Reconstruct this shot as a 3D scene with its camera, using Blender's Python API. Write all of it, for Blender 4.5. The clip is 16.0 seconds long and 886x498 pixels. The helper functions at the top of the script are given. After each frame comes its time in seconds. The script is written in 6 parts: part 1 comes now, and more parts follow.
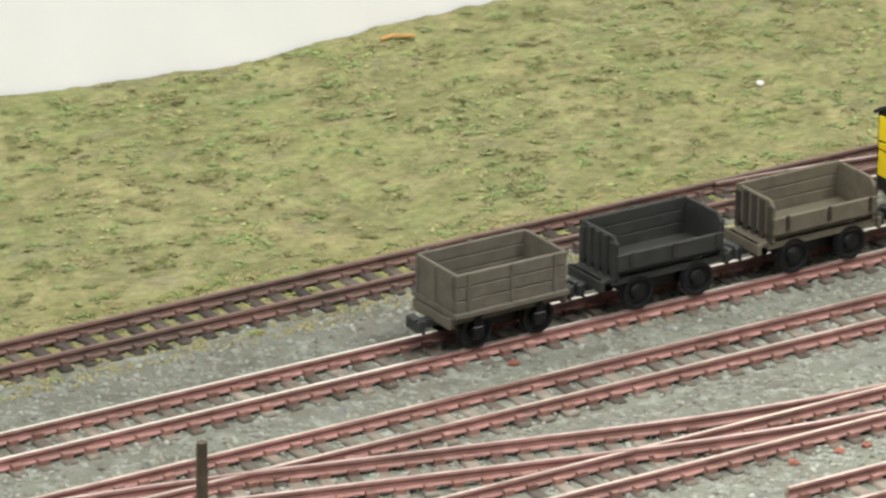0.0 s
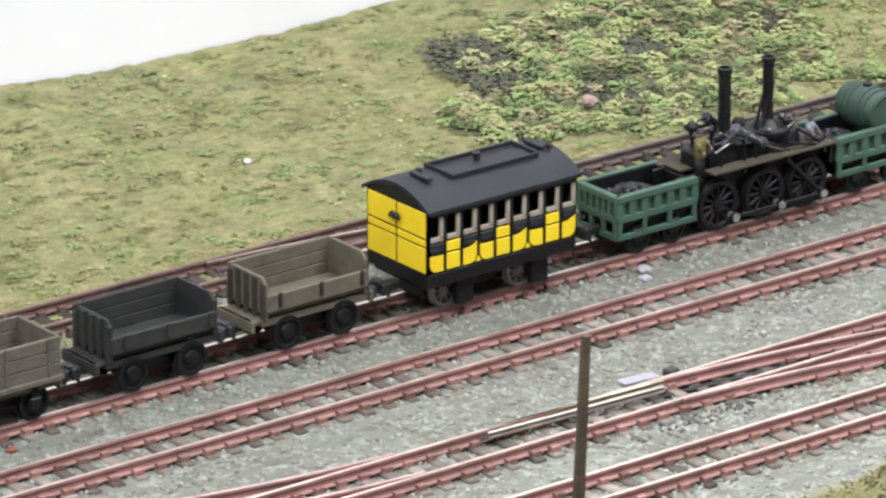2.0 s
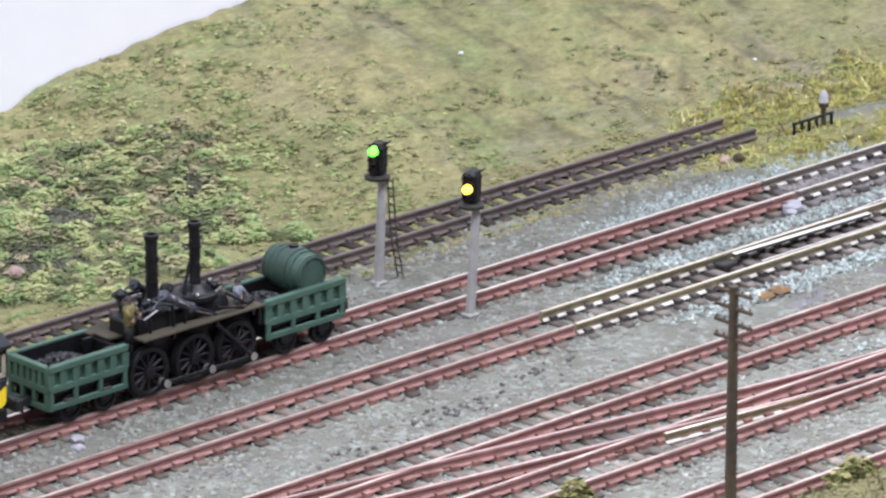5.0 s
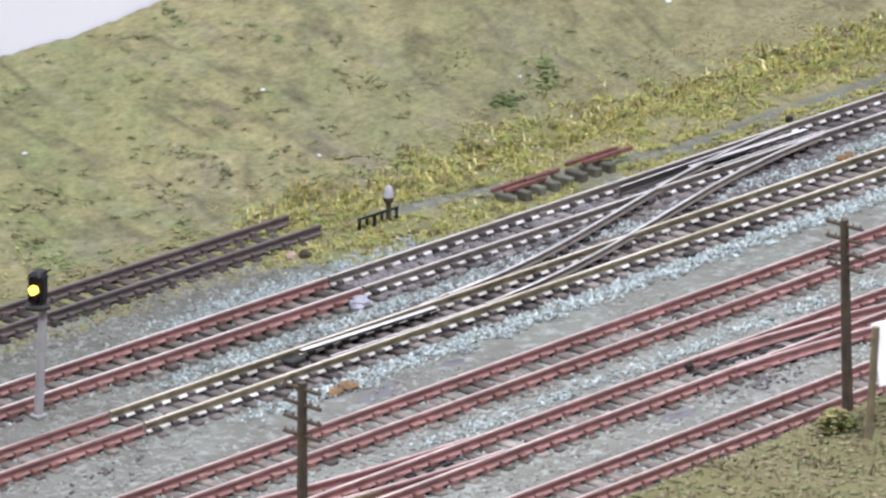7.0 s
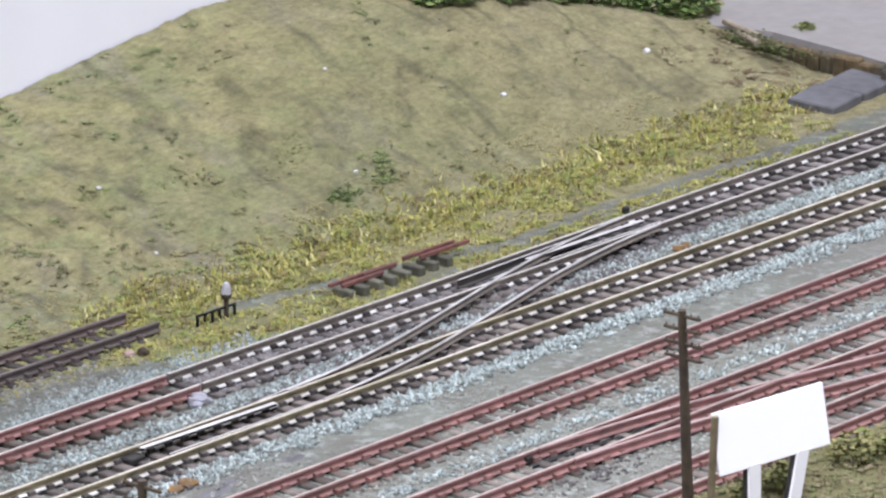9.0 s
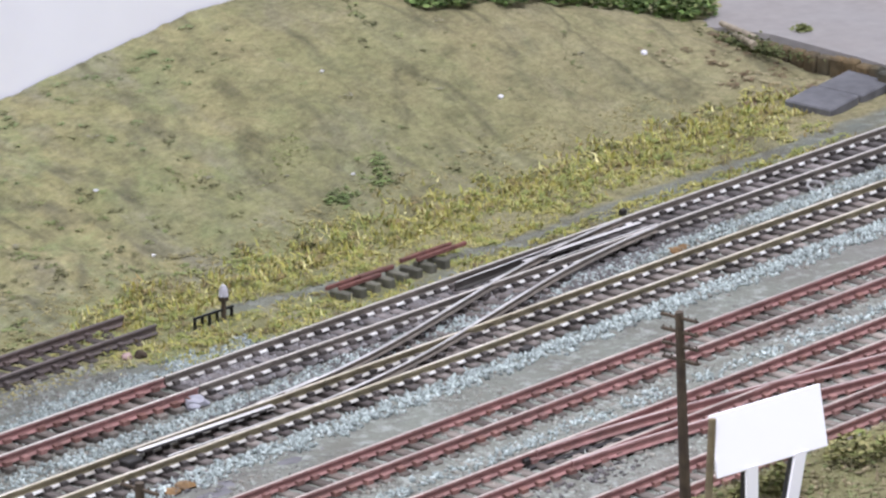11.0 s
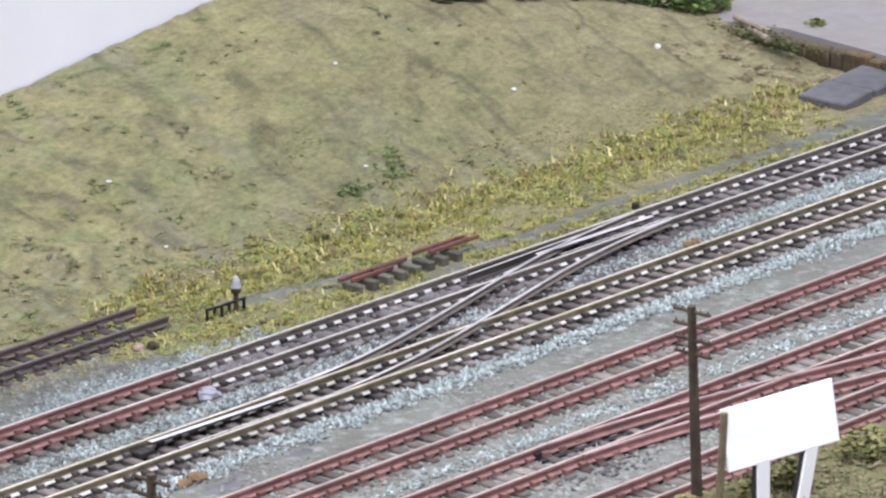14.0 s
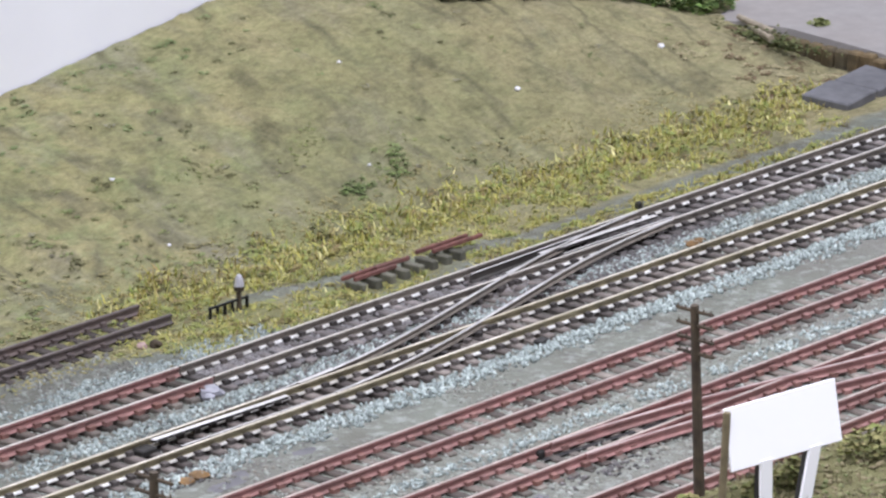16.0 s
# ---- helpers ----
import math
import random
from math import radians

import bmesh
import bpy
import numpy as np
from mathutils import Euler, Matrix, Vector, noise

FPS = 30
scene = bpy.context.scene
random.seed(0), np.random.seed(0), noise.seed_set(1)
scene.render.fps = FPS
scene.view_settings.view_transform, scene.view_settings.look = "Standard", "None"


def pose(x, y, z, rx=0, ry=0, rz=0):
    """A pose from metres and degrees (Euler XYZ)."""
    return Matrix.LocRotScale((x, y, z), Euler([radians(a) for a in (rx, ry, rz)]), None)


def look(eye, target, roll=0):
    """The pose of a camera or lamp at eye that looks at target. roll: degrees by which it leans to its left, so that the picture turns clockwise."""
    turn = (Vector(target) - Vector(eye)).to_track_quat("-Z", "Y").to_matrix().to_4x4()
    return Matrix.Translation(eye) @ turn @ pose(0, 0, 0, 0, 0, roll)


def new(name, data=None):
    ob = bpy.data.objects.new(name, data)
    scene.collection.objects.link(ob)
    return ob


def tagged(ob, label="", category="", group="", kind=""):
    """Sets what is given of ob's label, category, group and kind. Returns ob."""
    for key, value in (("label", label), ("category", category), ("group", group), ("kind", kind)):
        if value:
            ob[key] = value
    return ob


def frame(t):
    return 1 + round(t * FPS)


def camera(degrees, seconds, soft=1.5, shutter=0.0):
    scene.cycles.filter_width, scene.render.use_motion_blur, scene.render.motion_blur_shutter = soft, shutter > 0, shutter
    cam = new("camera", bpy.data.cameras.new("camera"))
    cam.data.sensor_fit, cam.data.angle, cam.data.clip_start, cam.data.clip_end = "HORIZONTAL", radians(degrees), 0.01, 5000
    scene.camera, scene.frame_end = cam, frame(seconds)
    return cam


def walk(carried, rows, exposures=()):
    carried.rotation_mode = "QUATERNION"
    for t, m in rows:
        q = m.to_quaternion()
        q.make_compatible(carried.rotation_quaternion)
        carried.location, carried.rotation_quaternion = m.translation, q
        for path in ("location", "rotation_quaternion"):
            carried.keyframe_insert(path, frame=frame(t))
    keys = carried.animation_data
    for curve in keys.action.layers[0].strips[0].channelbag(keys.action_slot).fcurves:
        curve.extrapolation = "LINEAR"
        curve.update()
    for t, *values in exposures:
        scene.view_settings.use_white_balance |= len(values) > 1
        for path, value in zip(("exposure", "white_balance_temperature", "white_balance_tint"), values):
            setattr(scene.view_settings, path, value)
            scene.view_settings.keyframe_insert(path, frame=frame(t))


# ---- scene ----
# The layout is an N gauge model: 9 mm between the rails. Lengths below are millimetres, turned to metres by MM.
MM = 0.001
cam = camera(7.99, 16.0, soft=2.4, shutter=0.2)
EYE = (-0.700, -0.84984, 0.41002)
PATH = [
    (0, (0.51105, 0.78022, -0.36068), 0.494),
    (0.5, (0.52995, 0.76905, -0.35738), 0.390),
    (1, (0.54738, 0.75806, -0.35456), 0.325),
    (1.5, (0.56440, 0.74691, -0.35155), 0.270),
    (2, (0.57866, 0.73740, -0.34842), 0.182),
    (2.5, (0.58715, 0.73207, -0.34545), -0.070),
    (3, (0.59627, 0.72643, -0.34169), -0.164),
    (3.5, (0.60931, 0.71819, -0.33607), -0.073),
    (4, (0.62390, 0.70785, -0.33120), 0.025),
    (4.5, (0.64003, 0.69532, -0.32695), 0.033),
    (5, (0.65237, 0.68536, -0.32357), 0.026),
    (5.2, (0.65731, 0.68136, -0.32200), 0.096),
    (7.3, (0.70960, 0.63443, -0.30653), 0.294),
    (7.5, (0.71291, 0.63155, -0.30479), 0.244),
    (8, (0.71709, 0.62896, -0.30032), 0.109),
    (8.5, (0.72134, 0.62602, -0.29627), 0.096),
    (8.7, (0.72330, 0.62438, -0.29493), 0.100),
    (10.8, (0.72478, 0.62335, -0.29348), -0.070),
    (11, (0.72424, 0.62368, -0.29411), -0.011),
    (11.5, (0.72291, 0.62490, -0.29480), 0.004),
    (12, (0.72275, 0.62502, -0.29494), 0.126),
    (12.5, (0.72288, 0.62475, -0.29519), 0.152),
    (13, (0.72282, 0.62484, -0.29513), 0.208),
    (13.5, (0.72304, 0.62466, -0.29498), 0.226),
    (14, (0.72268, 0.62496, -0.29522), 0.223),
    (14.5, (0.72246, 0.62517, -0.29532), 0.261),
    (15, (0.72247, 0.62515, -0.29533), 0.252),
    (15.5, (0.72245, 0.62514, -0.29539), 0.299),
    (16, (0.72232, 0.62530, -0.29539), 0.362),
]
walk(cam, [(t, look(EYE, tuple(e + w for e, w in zip(EYE, way)), roll)) for t, way, roll in PATH],
     exposures=[(0.0, 0.28, 6950, 4), (1.0, 0.42, 6830, 6), (2.0, 0.47, 6380, 10), (3.0, 0.44, 6080, 14), (4.0, 0.42, 5960, 15), (5.0, 0.34, 5980, 16), (8.0, 0.14, 5950, 17), (11.0, 0.07, 5950, 17), (12.5, 0.12, 5950, 17), (14.0, 0.13, 5950, 17), (16.0, 0.05, 5970, 16)])

# ---- light: an indoor hall with white ceiling panels ----
world = bpy.data.worlds.new("hall_air")
world.use_nodes = True
world.node_tree.nodes["Background"].inputs[0].default_value = (0.9, 0.95, 1.0, 1)
world.node_tree.nodes["Background"].inputs[1].default_value = 0.10
scene.world = world


def ceiling_lamp(x, y, z, sx, sy, watts, color=(0.975, 0.97, 1.0)):
    data = bpy.data.lights.new("panel_light", "AREA")
    data.shape, data.size, data.size_y, data.energy, data.color = "RECTANGLE", sx, sy, watts, color
    ob = new("panel_light", data)
    ob.location = (x, y, z)
    return ob


LAMPS = [(-1.3, -0.9, 51), (0.7, -0.9, 51), (-1.3, 1.1, 51), (0.7, 1.1, 51)]
for lx, ly, watts in LAMPS:
    ceiling_lamp(lx, ly, 1.98, 1.2, 0.6, watts)


# ---- helpers for meshes ----
def part(name, bm, material, parent=None, label="", smooth=False):
    """Links a bmesh, drawn in millimetres, as one mesh object."""
    me = bpy.data.meshes.new(name)
    bm.to_mesh(me)
    bm.free()
    me.transform(Matrix.Scale(MM, 4))
    for m in material if isinstance(material, (list, tuple)) else [material]:
        me.materials.append(m)
    if smooth:
        me.polygons.foreach_set("use_smooth", [True] * len(me.polygons))
    ob = new(name, me)
    if parent:
        ob.parent = parent
    if label:
        tagged(ob, label)
    return ob


def thing(name, x, y, z, label, category, group="", kind="", turn=0.0):
    ob = new(name)
    ob.empty_display_size = 0.003
    ob.matrix_basis = pose(x * MM, y * MM, z * MM, 0, 0, turn)
    return tagged(ob, label, category, group, kind)


def box(bm, cx, cy, cz, sx, sy, sz, bevel=0.0, m=None, mat=0):
    """A box by its centre and size, with bevelled edges."""
    made = bmesh.ops.create_cube(bm, size=1.0)
    vs = made["verts"]
    bmesh.ops.transform(bm, matrix=Matrix.LocRotScale((cx, cy, cz), None, (sx, sy, sz)), verts=vs)
    if m is not None:
        bmesh.ops.transform(bm, matrix=m, verts=vs)
    faces = {f for v in vs for f in v.link_faces}
    if bevel:
        edges = {e for v in vs for e in v.link_edges}
        out = bmesh.ops.bevel(bm, geom=list(edges), offset=bevel, segments=1, affect="EDGES")
        faces = {f for f in out["faces"]} | {f for f in faces if f.is_valid}
        vs = out["verts"]
    for f in faces:
        if f.is_valid:
            f.material_index = mat
    return vs


def rod(bm, a, b, r, n=10, r2=None, mat=0):
    """A rod or cone from a to b."""
    a, b = Vector(a), Vector(b)
    d = b - a
    m = Matrix.Translation((a + b) / 2) @ d.to_track_quat("Z", "Y").to_matrix().to_4x4()
    made = bmesh.ops.create_cone(bm, cap_ends=True, segments=n, radius1=r, radius2=r if r2 is None else r2, depth=d.length, matrix=m)
    for f in {f for v in made["verts"] for f in v.link_faces}:
        f.material_index = mat
    return made["verts"]


def ball(bm, c, r, n=8, squash=(1, 1, 1), mat=0):
    made = bmesh.ops.create_uvsphere(bm, u_segments=n, v_segments=max(4, n // 2), radius=r, matrix=Matrix.LocRotScale(c, None, squash))
    for f in {f for v in made["verts"] for f in v.link_faces}:
        f.material_index = mat


def turned(bm, profile, m, n=24, mat=0):
    """A body of revolution about z from (radius, height) pairs, laid by m."""
    rings = [[bm.verts.new(m @ Vector((r * math.cos(2 * math.pi * k / n), r * math.sin(2 * math.pi * k / n), h))) for k in range(n)] for r, h in profile]
    for a, b in zip(rings, rings[1:]):
        for k in range(n):
            bm.faces.new((a[k], a[(k + 1) % n], b[(k + 1) % n], b[k])).material_index = mat
    bm.faces.new(rings[0][::-1]).material_index = mat
    bm.faces.new(rings[-1]).material_index = mat


# ---- materials ----
def mat(name, color, rough=0.7, metal=0.0, var=0.25, size=1.0, second=None, bump=0.2, each=0.0, spec=0.4):
    """A node material: base colour broken up by coarse and fine noise, size in millimetres, with relief."""
    ma = bpy.data.materials.new(name)
    ma.use_nodes = True
    nt = ma.node_tree
    n, ln = nt.nodes, nt.links
    bs = n["Principled BSDF"]
    geo = n.new("ShaderNodeNewGeometry")
    coarse, fine = n.new("ShaderNodeTexNoise"), n.new("ShaderNodeTexNoise")
    coarse.inputs["Scale"].default_value, fine.inputs["Scale"].default_value = 1000 / (size * 6), 1000 / size
    coarse.inputs["Detail"].default_value, fine.inputs["Detail"].default_value = 4, 5
    for t in (coarse, fine):
        ln.new(geo.outputs["Position"], t.inputs["Vector"])
    second = second or tuple(c * (1 - var) for c in color)
    mix = n.new("ShaderNodeMix")
    mix.data_type = "RGBA"
    ramp = n.new("ShaderNodeMapRange")
    ramp.inputs["From Min"].default_value, ramp.inputs["From Max"].default_value = 0.35, 0.65
    ln.new(coarse.outputs["Fac"], ramp.inputs["Value"])
    ln.new(ramp.outputs["Result"], mix.inputs["Factor"])
    mix.inputs["A"].default_value, mix.inputs["B"].default_value = (*color, 1), (*second, 1)
    hsv = n.new("ShaderNodeHueSaturation")
    ln.new(mix.outputs["Result"], hsv.inputs["Color"])
    val = n.new("ShaderNodeMapRange")
    val.inputs["From Min"].default_value, val.inputs["From Max"].default_value = 0.25, 0.75
    val.inputs["To Min"].default_value, val.inputs["To Max"].default_value = 1 - var, 1 + var
    ln.new(fine.outputs["Fac"], val.inputs["Value"])
    last = val.outputs["Result"]
    if each:
        info = n.new("ShaderNodeObjectInfo")
        er = n.new("ShaderNodeMapRange")
        er.inputs["To Min"].default_value, er.inputs["To Max"].default_value = 1 - each, 1 + each
        ln.new(info.outputs["Random"], er.inputs["Value"])
        mul = n.new("ShaderNodeMath")
        mul.operation = "MULTIPLY"
        ln.new(last, mul.inputs[0]), ln.new(er.outputs["Result"], mul.inputs[1])
        last = mul.outputs[0]
    ln.new(last, hsv.inputs["Value"])
    ln.new(hsv.outputs["Color"], bs.inputs["Base Color"])
    rr = n.new("ShaderNodeMapRange")
    rr.inputs["To Min"].default_value, rr.inputs["To Max"].default_value = max(0.02, rough - 0.12), min(1, rough + 0.12)
    ln.new(fine.outputs["Fac"], rr.inputs["Value"])
    ln.new(rr.outputs["Result"], bs.inputs["Roughness"])
    bs.inputs["Metallic"].default_value = metal
    bs.inputs["Specular IOR Level"].default_value = spec
    if bump:
        bp = n.new("ShaderNodeBump")
        bp.inputs["Strength"].default_value, bp.inputs["Distance"].default_value = bump, size * 0.3 * MM
        ln.new(fine.outputs["Fac"], bp.inputs["Height"])
        ln.new(bp.outputs["Normal"], bs.inputs["Normal"])
    return ma


def glow(name, color, strength):
    ma = bpy.data.materials.new(name)
    ma.use_nodes = True
    bs = ma.node_tree.nodes["Principled BSDF"]
    bs.inputs["Base Color"].default_value = (*color, 1)
    bs.inputs["Emission Color"].default_value, bs.inputs["Emission Strength"].default_value = (*color, 1), strength
    return ma


def islands(name, colors, rough=0.9, spec=0.2):
    """For loose stuff: each piece takes a colour of its own from the list."""
    ma = bpy.data.materials.new(name)
    ma.use_nodes = True
    nt = ma.node_tree
    bs = nt.nodes["Principled BSDF"]
    geo = nt.nodes.new("ShaderNodeNewGeometry")
    ramp = nt.nodes.new("ShaderNodeValToRGB")
    ramp.color_ramp.interpolation = "LINEAR"
    els = ramp.color_ramp.elements
    while len(els) < len(colors):
        els.new(0.5)
    for k, c in enumerate(colors):
        els[k].position, els[k].color = k / (len(colors) - 1), (*c, 1)
    nt.links.new(geo.outputs["Random Per Island"], ramp.inputs["Fac"])
    nt.links.new(ramp.outputs["Color"], bs.inputs["Base Color"])
    bs.inputs["Roughness"].default_value = rough
    bs.inputs["Specular IOR Level"].default_value = spec
    return ma


WHITE = mat("white_paint", (0.9, 0.9, 0.92), 0.6, var=0.02, size=20, bump=0.02)
HALL = mat("hall_plaster", (0.50, 0.51, 0.53), 0.9, var=0.05, size=60, bump=0.05)
HALLFLOOR = mat("hall_lino", (0.3, 0.28, 0.25), 0.6, var=0.1, size=80, bump=0.05)
BOARD = mat("baseboard_ply", (0.45, 0.33, 0.2), 0.7, var=0.2, size=8)
RUST = mat("rust_painted_rail", (0.335, 0.178, 0.162), 0.6, var=0.25, size=2.5, second=(0.245, 0.142, 0.125), bump=0.15)
RUST2 = mat("old_brown_rail", (0.135, 0.102, 0.09), 0.7, var=0.3, size=3, second=(0.095, 0.08, 0.073))
BRICKRUST = mat("red_brown_rail", (0.175, 0.10, 0.085), 0.7, var=0.3, size=3, second=(0.115, 0.08, 0.068))
DULLRED = mat("dull_red_rail_top", (0.20, 0.125, 0.11), 0.55, metal=0.2, var=0.2, size=4, bump=0.05)
STEEL = mat("polished_rail_top", (0.90, 0.86, 0.78), 0.4, metal=1.0, var=0.06, size=9, bump=0)
WORNSTEEL = mat("scuffed_rail_top", (0.58, 0.50, 0.43), 0.42, metal=0.9, var=0.22, size=6, second=(0.44, 0.36, 0.32), bump=0.02)
KHAKITOP = mat("khaki_rail_top", (0.60, 0.54, 0.40), 0.42, metal=0.7, var=0.2, size=5, second=(0.80, 0.75, 0.64), bump=0.02)
DULLTOP = mat("dull_rail_top", (0.19, 0.16, 0.148), 0.55, metal=0.3, var=0.2, size=4, bump=0.05)
TIEBROWN = mat("brown_plastic_sleeper", (0.090, 0.075, 0.066), 0.8, var=0.35, size=2, second=(0.175, 0.152, 0.132), each=0.5)
BRASS = mat("bare_rail_side", (0.33, 0.29, 0.18), 0.45, metal=0.4, var=0.25, size=3, second=(0.24, 0.21, 0.13), bump=0.08)
GREYSIDE = mat("tarnished_rail_side", (0.265, 0.23, 0.19), 0.45, metal=0.3, var=0.25, size=3, second=(0.185, 0.165, 0.14), bump=0.08)
DARKSIDE = mat("dark_tarnished_side", (0.105, 0.096, 0.085), 0.5, metal=0.4, var=0.3, size=3, second=(0.065, 0.06, 0.055), bump=0.05)
WORNTOP = mat("worn_rail_top", (0.50, 0.40, 0.37), 0.45, metal=0.6, var=0.25, size=4, second=(0.33, 0.24, 0.22), bump=0.03)
SILVER = mat("bright_rail_top", (0.66, 0.65, 0.63), 0.4, metal=0.5, var=0.2, size=4, second=(0.40, 0.385, 0.36), bump=0)
BLADETOP = mat("bright_blade_top", (0.68, 0.66, 0.64), 0.4, metal=0.3, var=0.15, size=4, second=(0.55, 0.53, 0.50), bump=0)
# bare rail foot; its near-white colour stands in for light reflected between the chairs
GLINTFOOT = mat("glint_white_rail_foot", (0.90, 0.89, 0.86), 0.35, metal=0.2, var=0.15, size=3, second=(0.52, 0.49, 0.43), bump=0.0)
TIEDUST = mat("dusty_black_sleeper", (0.075, 0.067, 0.063), 0.85, var=0.35, size=1.6, second=(0.20, 0.178, 0.165), each=0.4)
TIE = mat("weathered_sleeper", (0.165, 0.145, 0.122), 0.9, var=0.3, size=1.4, second=(0.098, 0.080, 0.066), each=0.5)
TIEGREY = mat("grey_sleeper", (0.085, 0.072, 0.06), 0.9, var=0.35, size=1.4, second=(0.045, 0.038, 0.034), each=0.5)
TIEDARK = mat("black_plastic_sleeper", (0.050, 0.044, 0.041), 0.75, var=0.35, size=2, second=(0.115, 0.10, 0.09), each=0.5)
CHAIR = mat("rust_chair", (0.265, 0.145, 0.127), 0.8, var=0.3, size=1.5, second=(0.18, 0.09, 0.07), each=0.2)
POLEWOOD = mat("weathered_pole", (0.075, 0.056, 0.034), 0.85, var=0.3, size=1.5, second=(0.05, 0.038, 0.027))
BLACK = mat("black_paint", (0.009, 0.009, 0.0105), 0.42, var=0.3, size=2, bump=0.1, spec=0.3)
ROOF = mat("matt_black_roof", (0.0145, 0.0165, 0.021), 0.55, var=0.2, size=3, second=(0.022, 0.024, 0.029), bump=0.1, spec=0.3)
YELLOW = mat("yellow_paint", (0.86, 0.66, 0.02), 0.38, var=0.06, size=4, second=(0.80, 0.57, 0.015), bump=0.05)
CREAM = mat("cream_frame", (0.34, 0.305, 0.235), 0.6, var=0.15, size=2, bump=0.1)
GREEN = mat("dull_green_paint", (0.062, 0.118, 0.086), 0.55, var=0.14, size=2.5, second=(0.048, 0.098, 0.070), bump=0.12, spec=0.3)
TAN = mat("weathered_tan_wood", (0.116, 0.100, 0.072), 0.8, var=0.22, size=2.2, second=(0.105, 0.094, 0.068), bump=0.25)
DARKWOOD = mat("dark_wagon_wood", (0.017, 0.0185, 0.018), 0.75, var=0.3, size=2.2, second=(0.028, 0.029, 0.026), bump=0.2)
GREYWOOD = mat("grey_wagon_wood", (0.102, 0.093, 0.070), 0.8, var=0.22, size=2.2, second=(0.105, 0.093, 0.075), bump=0.25)
DECK = mat("footplate_wood", (0.058, 0.050, 0.032), 0.8, var=0.25, size=2, bump=0.2)
IRON = mat("bright_iron", (0.75, 0.73, 0.7), 0.3, metal=0.9, var=0.15, size=2, bump=0.05)
COAL = mat("coal", (0.02, 0.02, 0.024), 0.35, var=0.4, size=0.8, bump=0.4)
GREYPLASTIC = mat("grey_mast", (0.34, 0.335, 0.32), 0.6, var=0.12, size=2, bump=0.1)
COUPLING = mat("dark_grey_plastic", (0.026, 0.028, 0.029), 0.5, var=0.25, size=2)
# darker copy of the tan wood: shade on the wagon ends put into colour
TANSHADED = mat("shaded_end_planks", (0.022, 0.020, 0.016), 0.8, var=0.35, size=2.2, second=(0.042, 0.036, 0.027), bump=0.25)
IRONBLACK = mat("black_iron_strap", (0.03, 0.028, 0.025), 0.6, var=0.3, size=2)
DULLIRON = mat("dull_iron", (0.30, 0.285, 0.26), 0.5, metal=0.6, var=0.25, size=2, bump=0.05)


# ---- the ground: one sheet of track bed, bank and verge ----
def ramp(v, a, b):
    s = min(1.0, max(0.0, (v - a) / (b - a)))
    return s * s * (3 - 2 * s)


def along(x, knots):
    """Height between knots (x, height), eased."""
    if x <= knots[0][0]:
        return knots[0][1]
    for (xa, ha), (xb, hb) in zip(knots, knots[1:]):
        if x <= xb:
            return ha + (hb - ha) * (x - xa) / (xb - xa)
    return knots[-1][1]


CREST = [(-330, 14), (-160, 9.9), (-130, 7.8), (-105, 6.5), (-89, 8.0), (-53, 9.1), (-28, 6.8), (-5, 5.8), (26, 5.6), (55, 6.6), (82, 7.6), (93, 9.5), (104, 9.9), (111, 13.4),
         (135, 16.3), (149, 18.3), (172, 20.0), (210, 18.5), (250, 18.5), (271, 20.2), (304, 24.2), (343, 29.0), (390, 29), (430, 25), (460, 16), (485, 6), (560, 4)]
BACK = 125.0
BED = -2.65
Y0, Y1, Y2, Y3, Y4, Y5 = 35.2, 0.0, -26.5, -61.5, -88.0, -114.9  # middle lines of the tracks
DENTS = [(268, 93, 253, 56, 2.6, 1.5), (375, 103, 368, 90, 2.2, 1.2), (329, 109, 332, 103, 1.6, 1.0), (382, 112, 381, 102, 2.4, 1.1), (432, 88, 420, 71, 2.6, 1.3), (378, 70, 366, 50, 3.2, 1.2),
         (356, 75, 357, 56, 3.0, 1.0), (300, 96, 290, 70, 3.4, 0.8), (230, 100, 222, 66, 3.0, 0.9), (405, 96, 396, 70, 3.0, 0.8)]


def verge(x):
    """The edge of the near grass."""
    return along(x, [(-30, -110), (13, -96.5), (46, -96.5), (56, -122), (400, -122)])


